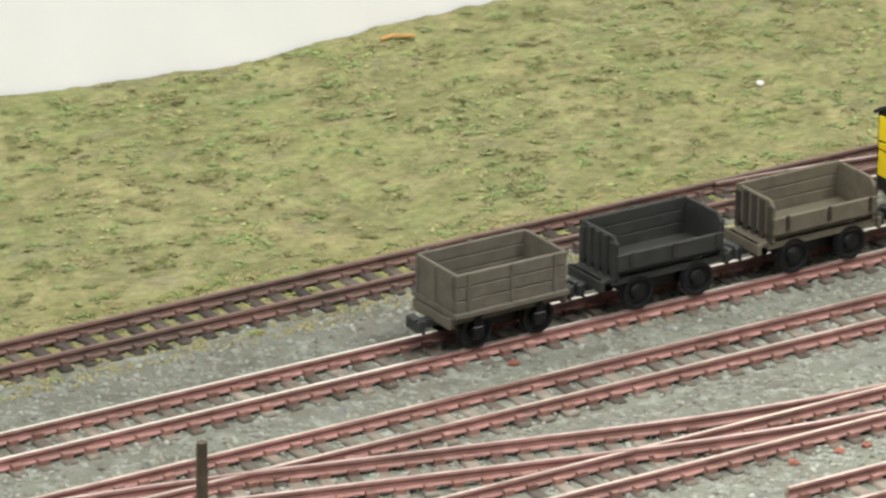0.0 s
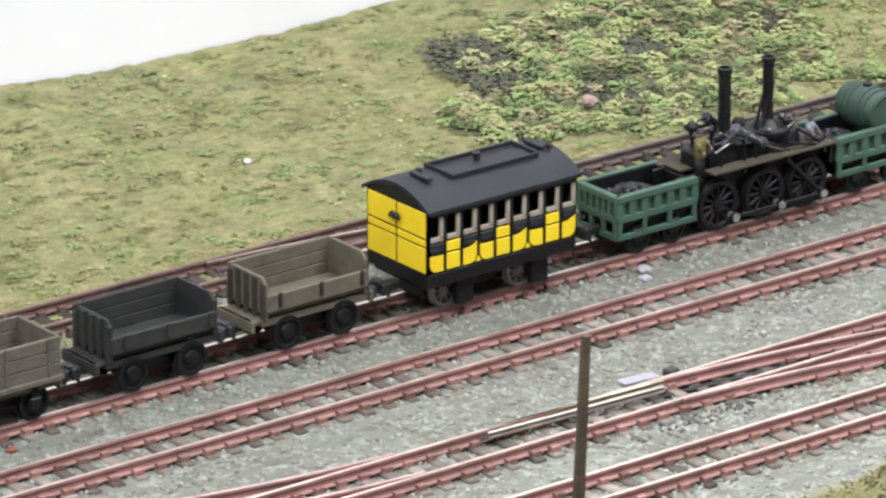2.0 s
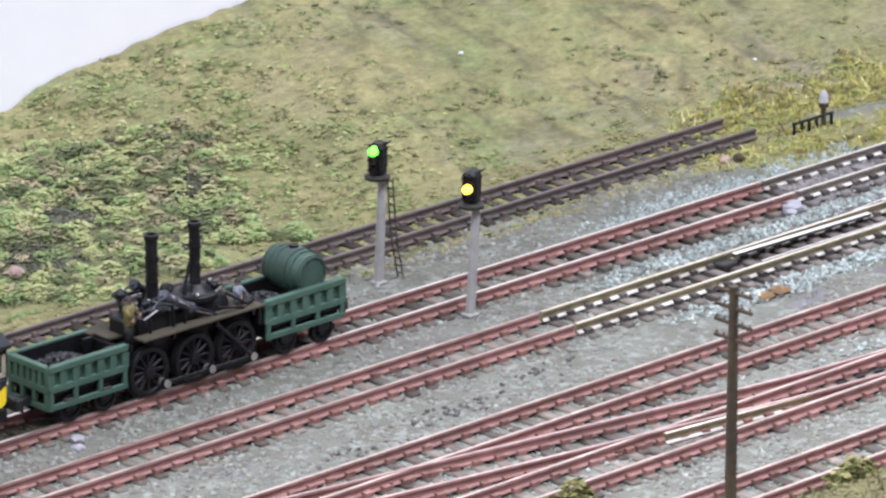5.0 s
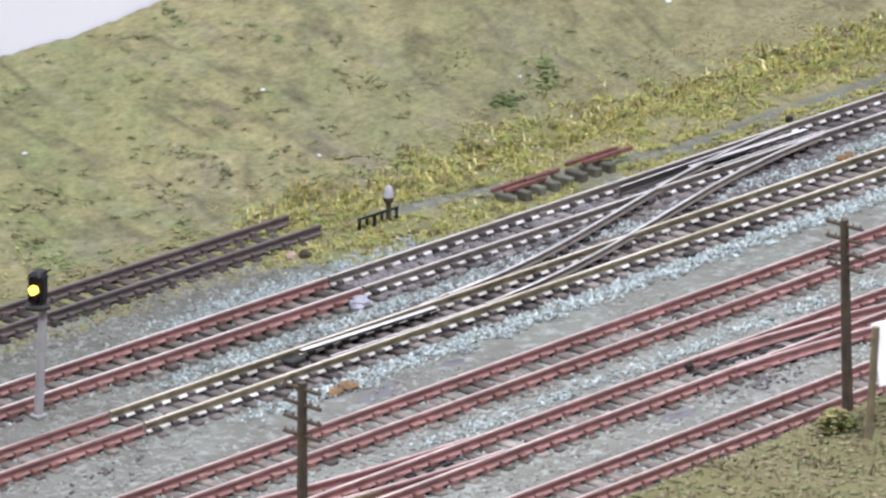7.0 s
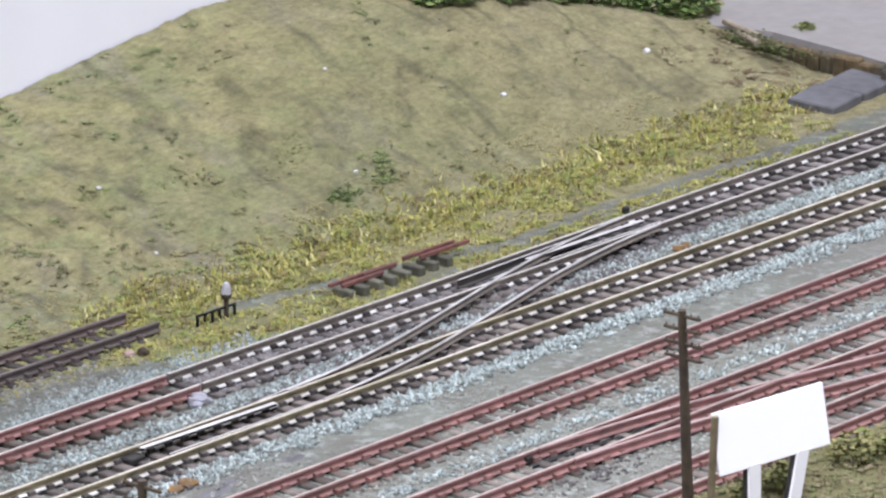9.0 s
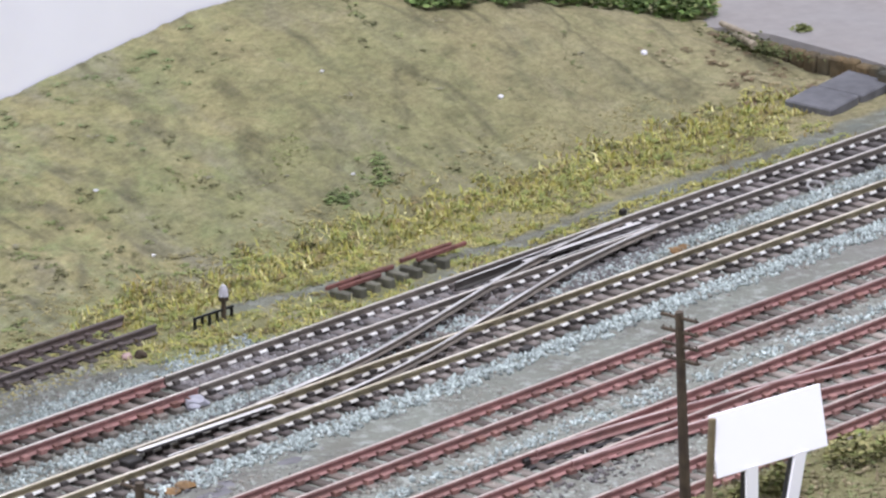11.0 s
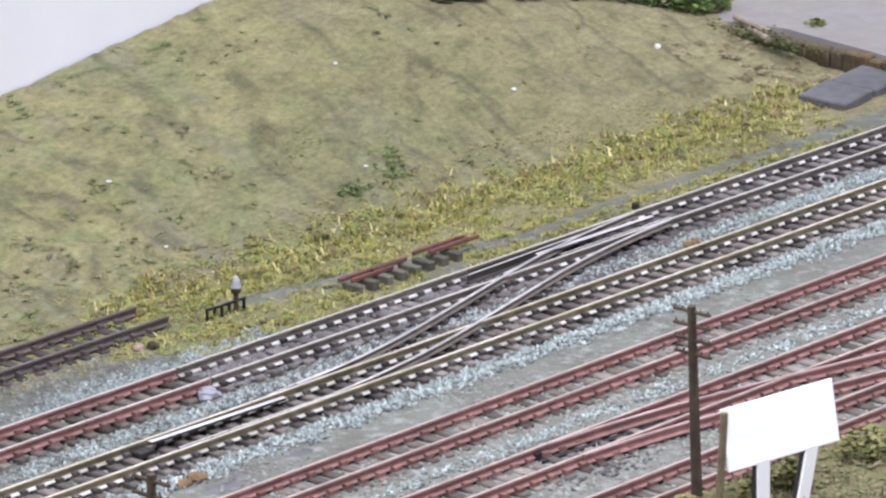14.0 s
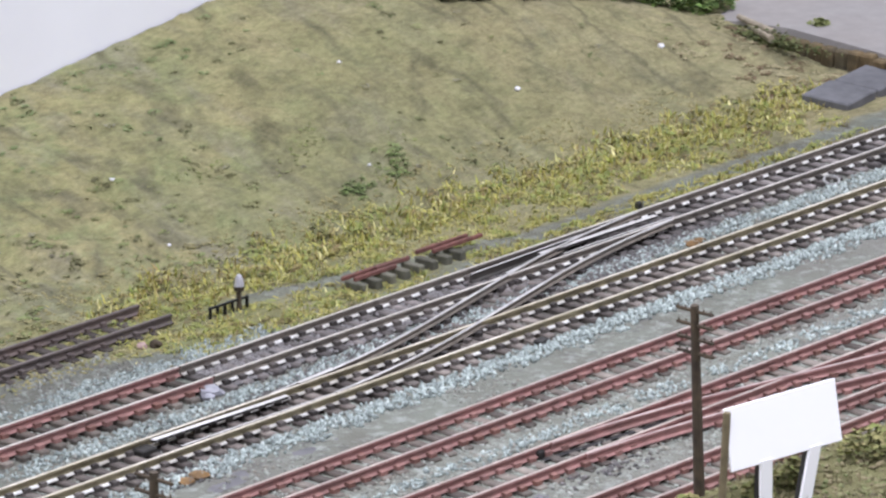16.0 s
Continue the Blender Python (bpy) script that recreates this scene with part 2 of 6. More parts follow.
def ground_height(x, y):
    n1 = noise.noise((x / 38, y / 38, 0.0)) + 0.5 * noise.noise((x / 15, y / 15, 3.0))
    n2 = noise.noise((x / 5, y / 5, 7.0)) + 0.8 * noise.noise((x / 2.6, y / 2.0, 9.0))
    z = BED + 0.35 * noise.noise((x / 9, y / 9, 1.0)) + 0.12 * n2
    up = min(1.0, max(0.0, (y - 46) / (BACK - 46)))
    if up > 0:
        shape = 0.75 * up + 0.25 * ramp(up, 0.0, 0.75)
        z += shape * (along(x, CREST) - BED) + min(1, up * 5) * (1.5 * n1 * (1 - up) + 0.34 * n2)
        if x > 140:
            gully = abs(noise.noise(((x + 0.9 * y) / 26, (y - 0.3 * x) / 90, 5.0)))
            z -= 1.6 * ramp(0.16 - gully, 0, 0.16) * min(1, up * 4) * (1 - up)
        for xa, ya, xb, yb, wide, deep in DENTS:
            f = min(1.0, max(0.0, ((x - xa) * (xb - xa) + (y - ya) * (yb - ya)) / ((xb - xa) ** 2 + (yb - ya) ** 2)))
            d = math.hypot(x - xa - f * (xb - xa), y - ya - f * (yb - ya)) / wide
            if d < 1:
                z -= deep * (1 - d * d) * (0.7 + 0.5 * n2)
    bare = ramp(x, 116, 150)
    if bare and -37 < y < 10:
        z -= 0.55 * bare * max(ramp(9.6 - abs(y - Y1), 0, 1.6), ramp(9.6 - abs(y - Y2), 0, 1.6))
    near = ramp(verge(x) - y, -1, 7)
    z += near * (3.4 - 0.14 * min(12.0, max(0.0, verge(x) - y - 6)) + 1.0 * n1 + 0.5 * n2)
    return z


def make_ground():
    x0, x1, y0, y1, step = -345.0, 640.0, -235.0, BACK, 1.25
    nx, ny = int((x1 - x0) / step) + 1, int((y1 - y0) / step) + 1
    vs = []
    for j in range(ny):
        for i in range(nx):
            x, y = x0 + i * step, min(y1, y0 + j * step)
            vs.append((x * MM, y * MM, ground_height(x, y) * MM))
    fs = [(j * nx + i, j * nx + i + 1, (j + 1) * nx + i + 1, (j + 1) * nx + i) for j in range(ny - 1) for i in range(nx - 1)]
    me = bpy.data.meshes.new("ground")
    me.from_pydata(vs, [], fs)
    me.polygons.foreach_set("use_smooth", [True] * len(fs))
    return tagged(new("ground", me), "modelled ground of grey ballast bed and grassy bank", "ground", kind="structure")


def ground_material():
    ma = bpy.data.materials.new("scenic_ground")
    ma.use_nodes = True
    n, ln = ma.node_tree.nodes, ma.node_tree.links
    bs = n["Principled BSDF"]
    geo = n.new("ShaderNodeNewGeometry")
    sep = n.new("ShaderNodeSeparateXYZ")
    ln.new(geo.outputs["Position"], sep.inputs[0])

    def noise_at(size, detail=4.0, rough=0.55, stretch=None):
        t = n.new("ShaderNodeTexNoise")
        t.inputs["Scale"].default_value, t.inputs["Detail"].default_value, t.inputs["Roughness"].default_value = 1000 / size, detail, rough
        if stretch:
            mp = n.new("ShaderNodeMapping")
            mp.inputs["Scale"].default_value = stretch
            ln.new(geo.outputs["Position"], mp.inputs["Vector"])
            ln.new(mp.outputs["Vector"], t.inputs["Vector"])
        else:
            ln.new(geo.outputs["Position"], t.inputs["Vector"])
        return t.outputs["Fac"]

    def span(v, a, b, lo=0.0, hi=1.0):
        r = n.new("ShaderNodeMapRange")
        for key, q in (("From Min", a), ("From Max", b), ("To Min", lo), ("To Max", hi)):
            r.inputs[key].default_value = q
        ln.new(v, r.inputs["Value"])
        return r.outputs["Result"]

    def op(kind, a, b):
        r = n.new("ShaderNodeMath")
        r.operation = kind
        for k, q in enumerate((a, b)):
            if isinstance(q, (int, float)):
                r.inputs[k].default_value = q
            else:
                ln.new(q, r.inputs[k])
        return r.outputs[0]

    def blend(fac, a, b):
        r = n.new("ShaderNodeMix")
        r.data_type = "RGBA"
        ln.new(fac, r.inputs["Factor"])
        for key, q in (("A", a), ("B", b)):
            if isinstance(q, tuple):
                r.inputs[key].default_value = (*q, 1)
            else:
                ln.new(q, r.inputs[key])
        return r.outputs["Result"]

    broad, mid, fine, tiny = noise_at(60), noise_at(14, 5), noise_at(3.2, 5, 0.7), noise_at(1.0, 3, 0.7)
    streak = noise_at(9, 4, 0.6, (0.45, 1.0, 1.0))
    # bank and verge: straw, olive and moss, with bare earth
    grass = blend(span(mid, 0.36, 0.66), (0.278, 0.254, 0.132), (0.190, 0.190, 0.094))
    grass = blend(span(op("ADD", op("MULTIPLY", fine, 0.6), op("MULTIPLY", broad, 0.4)), 0.5, 0.62), grass, (0.14, 0.16, 0.062))
    grass = blend(span(streak, 0.58, 0.72, 0, 0.75), grass, (0.175, 0.16, 0.125))
    soft = noise_at(5.5, 6, 0.72, (0.7, 1.0, 1.0))
    grass = blend(span(soft, 0.50, 0.64, 0.0, 0.65), grass, (0.145, 0.148, 0.058))
    leafy = noise_at(4.2, 5, 0.7, (0.6, 1.0, 1.0))
    grass = blend(span(op("ADD", op("MULTIPLY", leafy, 0.55), op("MULTIPLY", noise_at(26, 3), 0.45)), 0.495, 0.57, 0.0, 0.8), grass, (0.215, 0.24, 0.098))
    grass = blend(span(noise_at(2.6, 4, 0.65, (0.55, 1.0, 1.0)), 0.56, 0.68, 0.0, 0.6), grass, (0.13, 0.125, 0.052))
    grass = blend(span(soft, 0.44, 0.32, 0.0, 0.5), grass, (0.31, 0.28, 0.143))
    # worn runnels straight down the slope, and grey mud between them
    runnel = span(op("ABSOLUTE", op("SUBTRACT", noise_at(30, 3, 0.5, (1.0, 0.28, 1.0)), 0.5), 0.0), 0.035, 0.0, 0.0, 0.75)
    right = span(sep.outputs["X"], 0.13, 0.18)
    grass = blend(op("MULTIPLY", runnel, op("MULTIPLY", right, span(mid, 0.4, 0.6))), grass, (0.105, 0.10, 0.055))
    grass = blend(op("MULTIPLY", span(noise_at(26, 4, 0.6, (1.0, 0.6, 1.0)), 0.52, 0.66, 0.0, 0.6), op("MULTIPLY", right, span(noise_at(7, 4, 0.6), 0.35, 0.6))), grass, (0.215, 0.205, 0.18))
    grass = blend(op("MULTIPLY", span(noise_at(11, 4, 0.6), 0.60, 0.68, 0.0, 0.8), right), grass, (0.12, 0.12, 0.065))
    # thin scenic turf: broad soft patches over the coarse ones
    calm = blend(span(noise_at(34, 4, 0.6, (1.0, 0.8, 1.0)), 0.40, 0.60), (0.312, 0.278, 0.138), (0.230, 0.236, 0.110))
    calm = blend(op("MULTIPLY", span(noise_at(17, 5, 0.62, (0.8, 1.0, 1.0)), 0.53, 0.64, 0.0, 0.8), span(sep.outputs["X"], 0.26, 0.38, 1.0, 0.3)), calm, (0.22, 0.262, 0.118))
    calm = blend(op("MULTIPLY", span(noise_at(21, 5, 0.65, (1.0, 0.6, 1.0)), 0.53, 0.66, 0.0, 0.75), right), calm, (0.245, 0.228, 0.178))
    calm = blend(span(sep.outputs["X"], 0.27, 0.40, 0.0, 0.62), calm, (0.272, 0.238, 0.135))
    calm = blend(span(sep.outputs["X"], 0.41, 0.46, 0.0, 0.5), calm, (0.33, 0.285, 0.165))
    calm = blend(span(noise_at(3.4, 5, 0.7, (0.55, 1.0, 1.0)), 0.56, 0.66, 0.0, 0.7), calm, (0.170, 0.165, 0.085))
    calm = blend(span(noise_at(12, 5, 0.68, (1.0, 0.7, 1.0)), 0.54, 0.64, 0.0, 0.65), calm, (0.190, 0.182, 0.105))
    calm = blend(op("MULTIPLY", runnel, op("MULTIPLY", right, span(mid, 0.38, 0.55))), calm, (0.135, 0.125, 0.075))
    grass = blend(span(sep.outputs["X"], 0.02, 0.20, 0.30, 0.74), grass, calm)
    grass = blend(span(tiny, 0.60, 0.75, 0, 0.4), grass, (0.33, 0.30, 0.16))
    grain = op("MULTIPLY", span(noise_at(1.5, 5, 0.75, (0.6, 1.0, 1.0)), 0.3, 0.7, 0.80, 1.20), span(noise_at(6, 4, 0.65, (0.6, 1.0, 1.0)), 0.32, 0.68, 0.90, 1.26))
    tone = n.new("ShaderNodeHueSaturation")
    ln.new(grain, tone.inputs["Value"])
    ln.new(grass, tone.inputs["Color"])
    grass = tone.outputs["Color"]
    # track bed: grey-green stone dust with brown and dark patches
    bed = blend(span(mid, 0.35, 0.65), (0.198, 0.210, 0.174), (0.156, 0.154, 0.128))
    bed = blend(span(fine, 0.50, 0.66), bed, (0.30, 0.32, 0.285))
    bed = blend(span(noise_at(4.5, 5, 0.7, (0.7, 1.0, 1.0)), 0.56, 0.68, 0.0, 0.75), bed, (0.105, 0.102, 0.096))
    bed = blend(span(broad, 0.56, 0.68, 0, 0.6), bed, (0.18, 0.168, 0.152))
    bed = blend(span(streak, 0.63, 0.72, 0, 0.7), bed, (0.12, 0.118, 0.116))
    wobble = op("MULTIPLY", op("SUBTRACT", mid, 0.5), 0.020)
    # turf comes down over the old siding, and past its end down to the main track
    brow = op("ADD", op("ADD", sep.outputs["Y"], wobble), span(sep.outputs["X"], 0.196, 0.222, -0.027, -0.0095))
    far = span(brow, 0.0, 0.005)
    # a trodden path of earth below the tufts
    lane = op("ABSOLUTE", op("ADD", op("SUBTRACT", sep.outputs["Y"], span(sep.outputs["X"], 0.250, 0.330, 0.031, 0.016)), op("MULTIPLY", wobble, 0.35)), 0.0)
    lane = op("MULTIPLY", span(lane, 0.0048, 0.0022), span(sep.outputs["X"], 0.243, 0.256))
    far = op("SUBTRACT", far, op("MULTIPLY", lane, 0.85))
    # the verge line follows the strip of turf in front of the tracks
    edge = op("ADD", op("ADD", sep.outputs["Y"], op("MULTIPLY", wobble, 0.5)), op("ADD", span(sep.outputs["X"], -0.03, 0.013, 0.110, 0.0965), span(sep.outputs["X"], 0.046, 0.056, 0.0, 0.0255)))
    near = span(edge, 0.002, -0.002)
    grass = blend(op("MULTIPLY", near, 0.8), grass, (0.125, 0.115, 0.052))
    turf = op("MAXIMUM", far, near)
    ln.new(blend(turf, bed, grass), bs.inputs["Base Color"])
    bs.inputs["Roughness"].default_value = 0.95
    bs.inputs["Specular IOR Level"].default_value = 0.15
    bp = n.new("ShaderNodeBump")
    bp.inputs["Strength"].default_value, bp.inputs["Distance"].default_value = 1.0, 0.0016
    ln.new(op("ADD", fine, op("MULTIPLY", tiny, 0.5)), bp.inputs["Height"])
    ln.new(bp.outputs["Normal"], bs.inputs["Normal"])
    return ma


ground = make_ground()
ground.data.materials.append(ground_material())

# backscene: white board behind the bank
bm = bmesh.new()
box(bm, 150, BACK + 5, 120, 1100, 9, 330, 0.5)
tagged(part("backdrop", bm, WHITE), "plain white backscene board behind the grass bank", "backdrop", kind="structure")
# baseboard, hall floor, walls and ceiling
bm = bmesh.new()
box(bm, 147, -55, -28, 985, 358, 45, 1)
tagged(part("baseboard", bm, BOARD), "plywood baseboard that carries the layout", "baseboard", kind="structure")
bm = bmesh.new()
for lx in (-320, 610):
    for ly in (-210, 100):
        box(bm, lx, ly, -475, 45, 45, 850, 2)
tagged(part("baseboard_legs", bm, BOARD), "square timber legs under the baseboard", "legs", kind="structure")
for name, c, s in (("floor", (0, 0, -950), (7000, 7000, 100)), ("ceiling", (0, 0, 2050), (7000, 7000, 100)), ("wall_north", (0, 3500, 550), (7000, 100, 2900)),
                   ("wall_south", (0, -3500, 550), (7000, 100, 2900)), ("wall_east", (3450, 0, 550), (100, 6900, 2900)), ("wall_west", (-3450, 0, 550), (100, 6900, 2900))):
    bm = bmesh.new()
    box(bm, *c, *s)
    tagged(part(name, bm, HALLFLOOR if name == "floor" else HALL), "plain %s of the exhibition hall" % name.split("_")[0], name.split("_")[0], kind="structure")


# ---- tracks ----
GAUGE = 4.8  # half the distance between the rail centres
PITCH = 4.85
RAILFORM = [(-0.38, 0.0), (0.38, 0.0), (0.42, -0.45), (0.17, -0.62), (0.17, -1.55), (0.80, -1.78), (0.80, -2.0), (-0.80, -2.0), (-0.80, -1.78), (-0.17, -1.55), (-0.17, -0.62), (-0.42, -0.45)]


BAREFORM = [(u * 1.08 if abs(u) > 0.7 else u, w) for u, w in RAILFORM]


LOWFORM = [(u, w * 0.6) for u, w in RAILFORM]
THINFORM = [(u * 0.62, w) for u, w in RAILFORM]


def rail_mesh(line, off, x0, x1, step=6.0, form=RAILFORM):
    """A rail of flat-bottomed section that follows y = line(x), off to one side. Materials: side, top, foot."""
    bm = bmesh.new()
    count = max(1, int((x1 - x0) / step))
    rings = []
    for k in range(count + 1):
        x = x0 + (x1 - x0) * k / count
        slope = (line(x + 0.5) - line(x - 0.5))
        s = 1 / math.hypot(1, slope)
        rings.append([bm.verts.new((x - slope * s * (off + u), line(x) + s * (off + u), w)) for u, w in form])
    n = len(RAILFORM)
    for a, b in zip(rings, rings[1:]):
        for k in range(n):
            f = bm.faces.new((a[k], b[k], b[(k + 1) % n], a[(k + 1) % n]))
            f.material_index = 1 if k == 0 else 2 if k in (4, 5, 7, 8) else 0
    bm.faces.new(rings[0])
    bm.faces.new(rings[-1][::-1])
    bmesh.ops.recalc_face_normals(bm, faces=bm.faces)
    return bm


def sleeper_mesh(name, wood, chair, half=7.9, thick=1.5, wide=1.5, broad=2.5):
    bm = bmesh.new()
    box(bm, 0, 0, -2.0 - thick / 2, broad, 2 * half, thick, 0.3)
    for side in (-GAUGE, GAUGE):
        out = 1 if side > 0 else -1
        box(bm, 0, side - out, -1.6, wide, 1.0, 1.0, 0.0, mat=1)
        box(bm, 0, side + out * 1.15, -1.6, wide, 1.4, 1.0, 0.0, mat=1)
    me = bpy.data.meshes.new(name)
    bm.to_mesh(me)
    bm.free()
    me.transform(Matrix.Scale(MM, 4))
    me.materials.append(wood)
    me.materials.append(chair)
    return me


SLEEPERS = {"rust": sleeper_mesh("sleeper", TIE, CHAIR, 7.9, 1.6, 1.8, 2.5), "old": sleeper_mesh("sleeper", TIEGREY, RUST2, 7.6, 1.5, 1.2), "bare": sleeper_mesh("sleeper", TIEBROWN, TIEDARK, 8.5, 1.9, 1.6, 2.35)}
RAILMATS = {"rust": (RUST, STEEL, RUST), "old": (RUST2, DULLTOP, RUST2), "bare": (BRASS, STEEL, GLINTFOOT), "grey": (GREYSIDE, STEEL, GLINTFOOT)}
SLEEPERS["grey"] = sleeper_mesh("sleeper", TIEDUST, TIEDARK, 8.5, 1.9, 1.6, 2.35)


def lay_track(label, line, x0, x1, style, rails=(-1, 1), ties=True, cuts=(0, 0), group="parallel tracks", skip=None, tops=None):
    root = thing("track", x0, 0, 0, label, "railway track", group, "structure")
    inv = Matrix.Translation((-x0 * MM, 0, 0))
    for side, cut in zip((-1, 1), cuts):
        if side in rails:
            ob = part("rail", rail_mesh(line, side * GAUGE, x0, x1 + cut, 6.0, BAREFORM if style in ("bare", "grey") else RAILFORM), (RAILMATS[style][0], tops or RAILMATS[style][1], RAILMATS[style][2]), root)
            ob.matrix_local = inv
    if ties:
        for k in range(int((x1 - x0) / PITCH)):
            x = x0 + (k + 0.5) * PITCH + random.uniform(-0.25, 0.25)
            if skip and skip[0] < x < skip[1]:
                continue
            ob = new("sleeper", SLEEPERS[style])
            ob.parent = root
            slope = math.degrees(math.atan(line(x + 0.5) - line(x - 0.5)))
            ob.matrix_local = pose((x - x0) * MM, line(x) * MM, (random.uniform(-0.15, 0.05) - (0.04 if style == "rust" else 0)) * MM, 0, 0, slope + random.uniform(-1.2, 1.2))
    return root


def level(y):
    return lambda x: y


def swerve(x0, y0, y1, lean, soft=70.0):
    """A line that leaves y0 at x0, leans over and settles at y1; lean is its slope, soft the length of each bend."""
    sign, run = (1 if y1 > y0 else -1), abs(y1 - y0) / lean + soft

    def line(x):
        u = min(max(x - x0, 0.0), run)
        if u < soft:
            d = lean * u * u / (2 * soft)
        elif u < run - soft:
            d = lean * (u - soft / 2)
        else:
            d = abs(y1 - y0) - lean * (run - u) ** 2 / (2 * soft)
        return y0 + sign * d

    return line, x0 + run


RAILMATS["brick"] = (BRICKRUST, DULLRED, BRICKRUST)
SLEEPERS["brick"] = sleeper_mesh("sleeper", TIEGREY, BRICKRUST, 7.6, 1.5, 1.2)
lay_track("old siding track with red-brown rusty rails behind the train", level(Y0), -345, 30, "brick")
lay_track("old siding track with dark rusty rails behind the train", level(Y0), 30.4, 229, "old")
lay_track("main track with rust-painted rails and polished tops", level(Y1), -345, 204, "rust")
lay_track("main track with bare tarnished rails on black sleepers", level(Y1), 204.6, 640, "grey")
lay_track("second track with rust-painted rails and polished tops", level(Y2), -345, 114, "rust", tops=WORNSTEEL)
lay_track("second track with bare brassy rails on black sleepers", level(Y2), 114.6, 640, "bare", tops=KHAKITOP)
lay_track("third track with rust-painted rails and weathered sleepers", level(Y3), -345, 640, "rust", tops=WORNSTEEL)
lay_track("fourth track with rust-painted rails and weathered sleepers", level(Y4), -130, 640, "rust", tops=WORNSTEEL)
lay_track("fifth track with rust-painted rails beside the verge", level(Y5), 45, 640, "rust", tops=WORNSTEEL)


# ---- crossovers ----
def crossover(label, x0, y0, y1, lean, style, soft=70.0, back=False, ties=True):
    line, x1 = swerve(x0, y0, y1, lean, soft)
    if back:
        fore, end = swerve(-x0, y0, y1, lean, soft)
        line, x0, x1 = (lambda x: fore(-x)), -end, x0
    a, b = x0 + 18, x1 - 18
    root = thing("crossover_track", a, 0, 0.12, label, "railway track", "crossovers", "structure")
    inv = Matrix.Translation((-a * MM, 0, 0))
    for side in (-1, 1):
        ob = part("rail", rail_mesh(line, side * GAUGE, a, b, 5.0, LOWFORM if style == "bare" else RAILFORM), (GREYSIDE, SILVER, GREYSIDE) if style == "bare" else (RUST, WORNTOP, RUST), root)
        ob.matrix_local = inv
    if ties:
        me = SLEEPERS[style]
        k0 = x0 + soft * 0.75
        for k in range(int((x1 - soft * 0.75 - k0) / PITCH)):
            x = k0 + (k + 0.5) * PITCH
            ob = new("sleeper", me)
            ob.parent = root
            ob.matrix_local = pose((x - a) * MM, line(x) * MM, -0.25 * MM, 0, 0, math.degrees(math.atan(line(x + 0.5) - line(x - 0.5))))
    return root


points = crossover("crossover of bare rails between the two main tracks", 195, Y2, Y1, 0.25, "bare")
# bright flat blades and check rails between the running rails
FLATFORM = [(u * (1.7 if abs(u) < 0.5 else 0.9), w * 0.28) for u, w in RAILFORM]
for xa, ya, xb, yb, form in ((166.8, -23.2, 205.5, -24.3, FLATFORM), (168, -30.0, 214, -30.4, THINFORM), (204, -21.0, 225, -19.2, THINFORM), (314.5, 0.5, 354, -0.1, FLATFORM),
                             (293, 1.8, 340, 3.0, THINFORM), (299, -3.1, 310, -1.7, THINFORM), (318, -3.4, 356, -3.7, THINFORM)):
    ob = part("check_rail", rail_mesh(lambda x: ya + (yb - ya) * (x - xa) / (xb - xa), 0, xa, xb, 12.0, form), (DARKSIDE, BLADETOP, DARKSIDE), points, "bright flat check rail")
    ob.matrix_local = Matrix.Translation((-213 * MM, 0, -0.2 * MM))
crossover("rusty crossover from the third to the fourth track", -50, Y3, Y4, 0.167, "rust", 60)
crossover("rusty crossover from the second to the third track", -70, Y3, Y2, 0.26, "rust", 70, back=True)
crossover("rusty crossover from the fourth to the fifth track", 200, Y4, Y5, 0.20, "rust", 70)


# check rail, and black strips for the shaded gaps between sleepers at the rusty points
GAPSHADE = mat("gap_shade_black", (0.012, 0.011, 0.011), 0.6, var=0.3, size=2)
slots = thing("point_gap_strips", 0, 0, 0, "bare check rail and black strips for shaded gaps at the rusty points", "point blade", "", "structure")
part("check_rail", rail_mesh(lambda x: -85.5 - 0.115 * (x - 84), 0, 84, 119, 6.0, [(u * 0.9, w) for u, w in RAILFORM]), (BRASS, KHAKITOP, GLINTFOOT), slots, "bare khaki check rail")
# thin black plates laid in as the shade beside the rails
for xa, xb, ya, yb, wide in ((-32, 10, -59.2, -62.4, 1.3), (11, 23, -64.2, -64.6, 0.9), (214, 250, -85.3, -88.2, 1.3), (131, 146, -84.7, -85.3, 1.2)):
    bm = bmesh.new()
    turn = math.atan2(yb - ya, xb - xa)
    box(bm, 0, 0, 0, math.hypot(xb - xa, yb - ya), wide, 0.5, 0.05, Matrix.Translation(((xa + xb) / 2, (ya + yb) / 2, -2.32)) @ Matrix.Rotation(turn, 4, "Z"))
    part("slot", bm, GAPSHADE, slots)


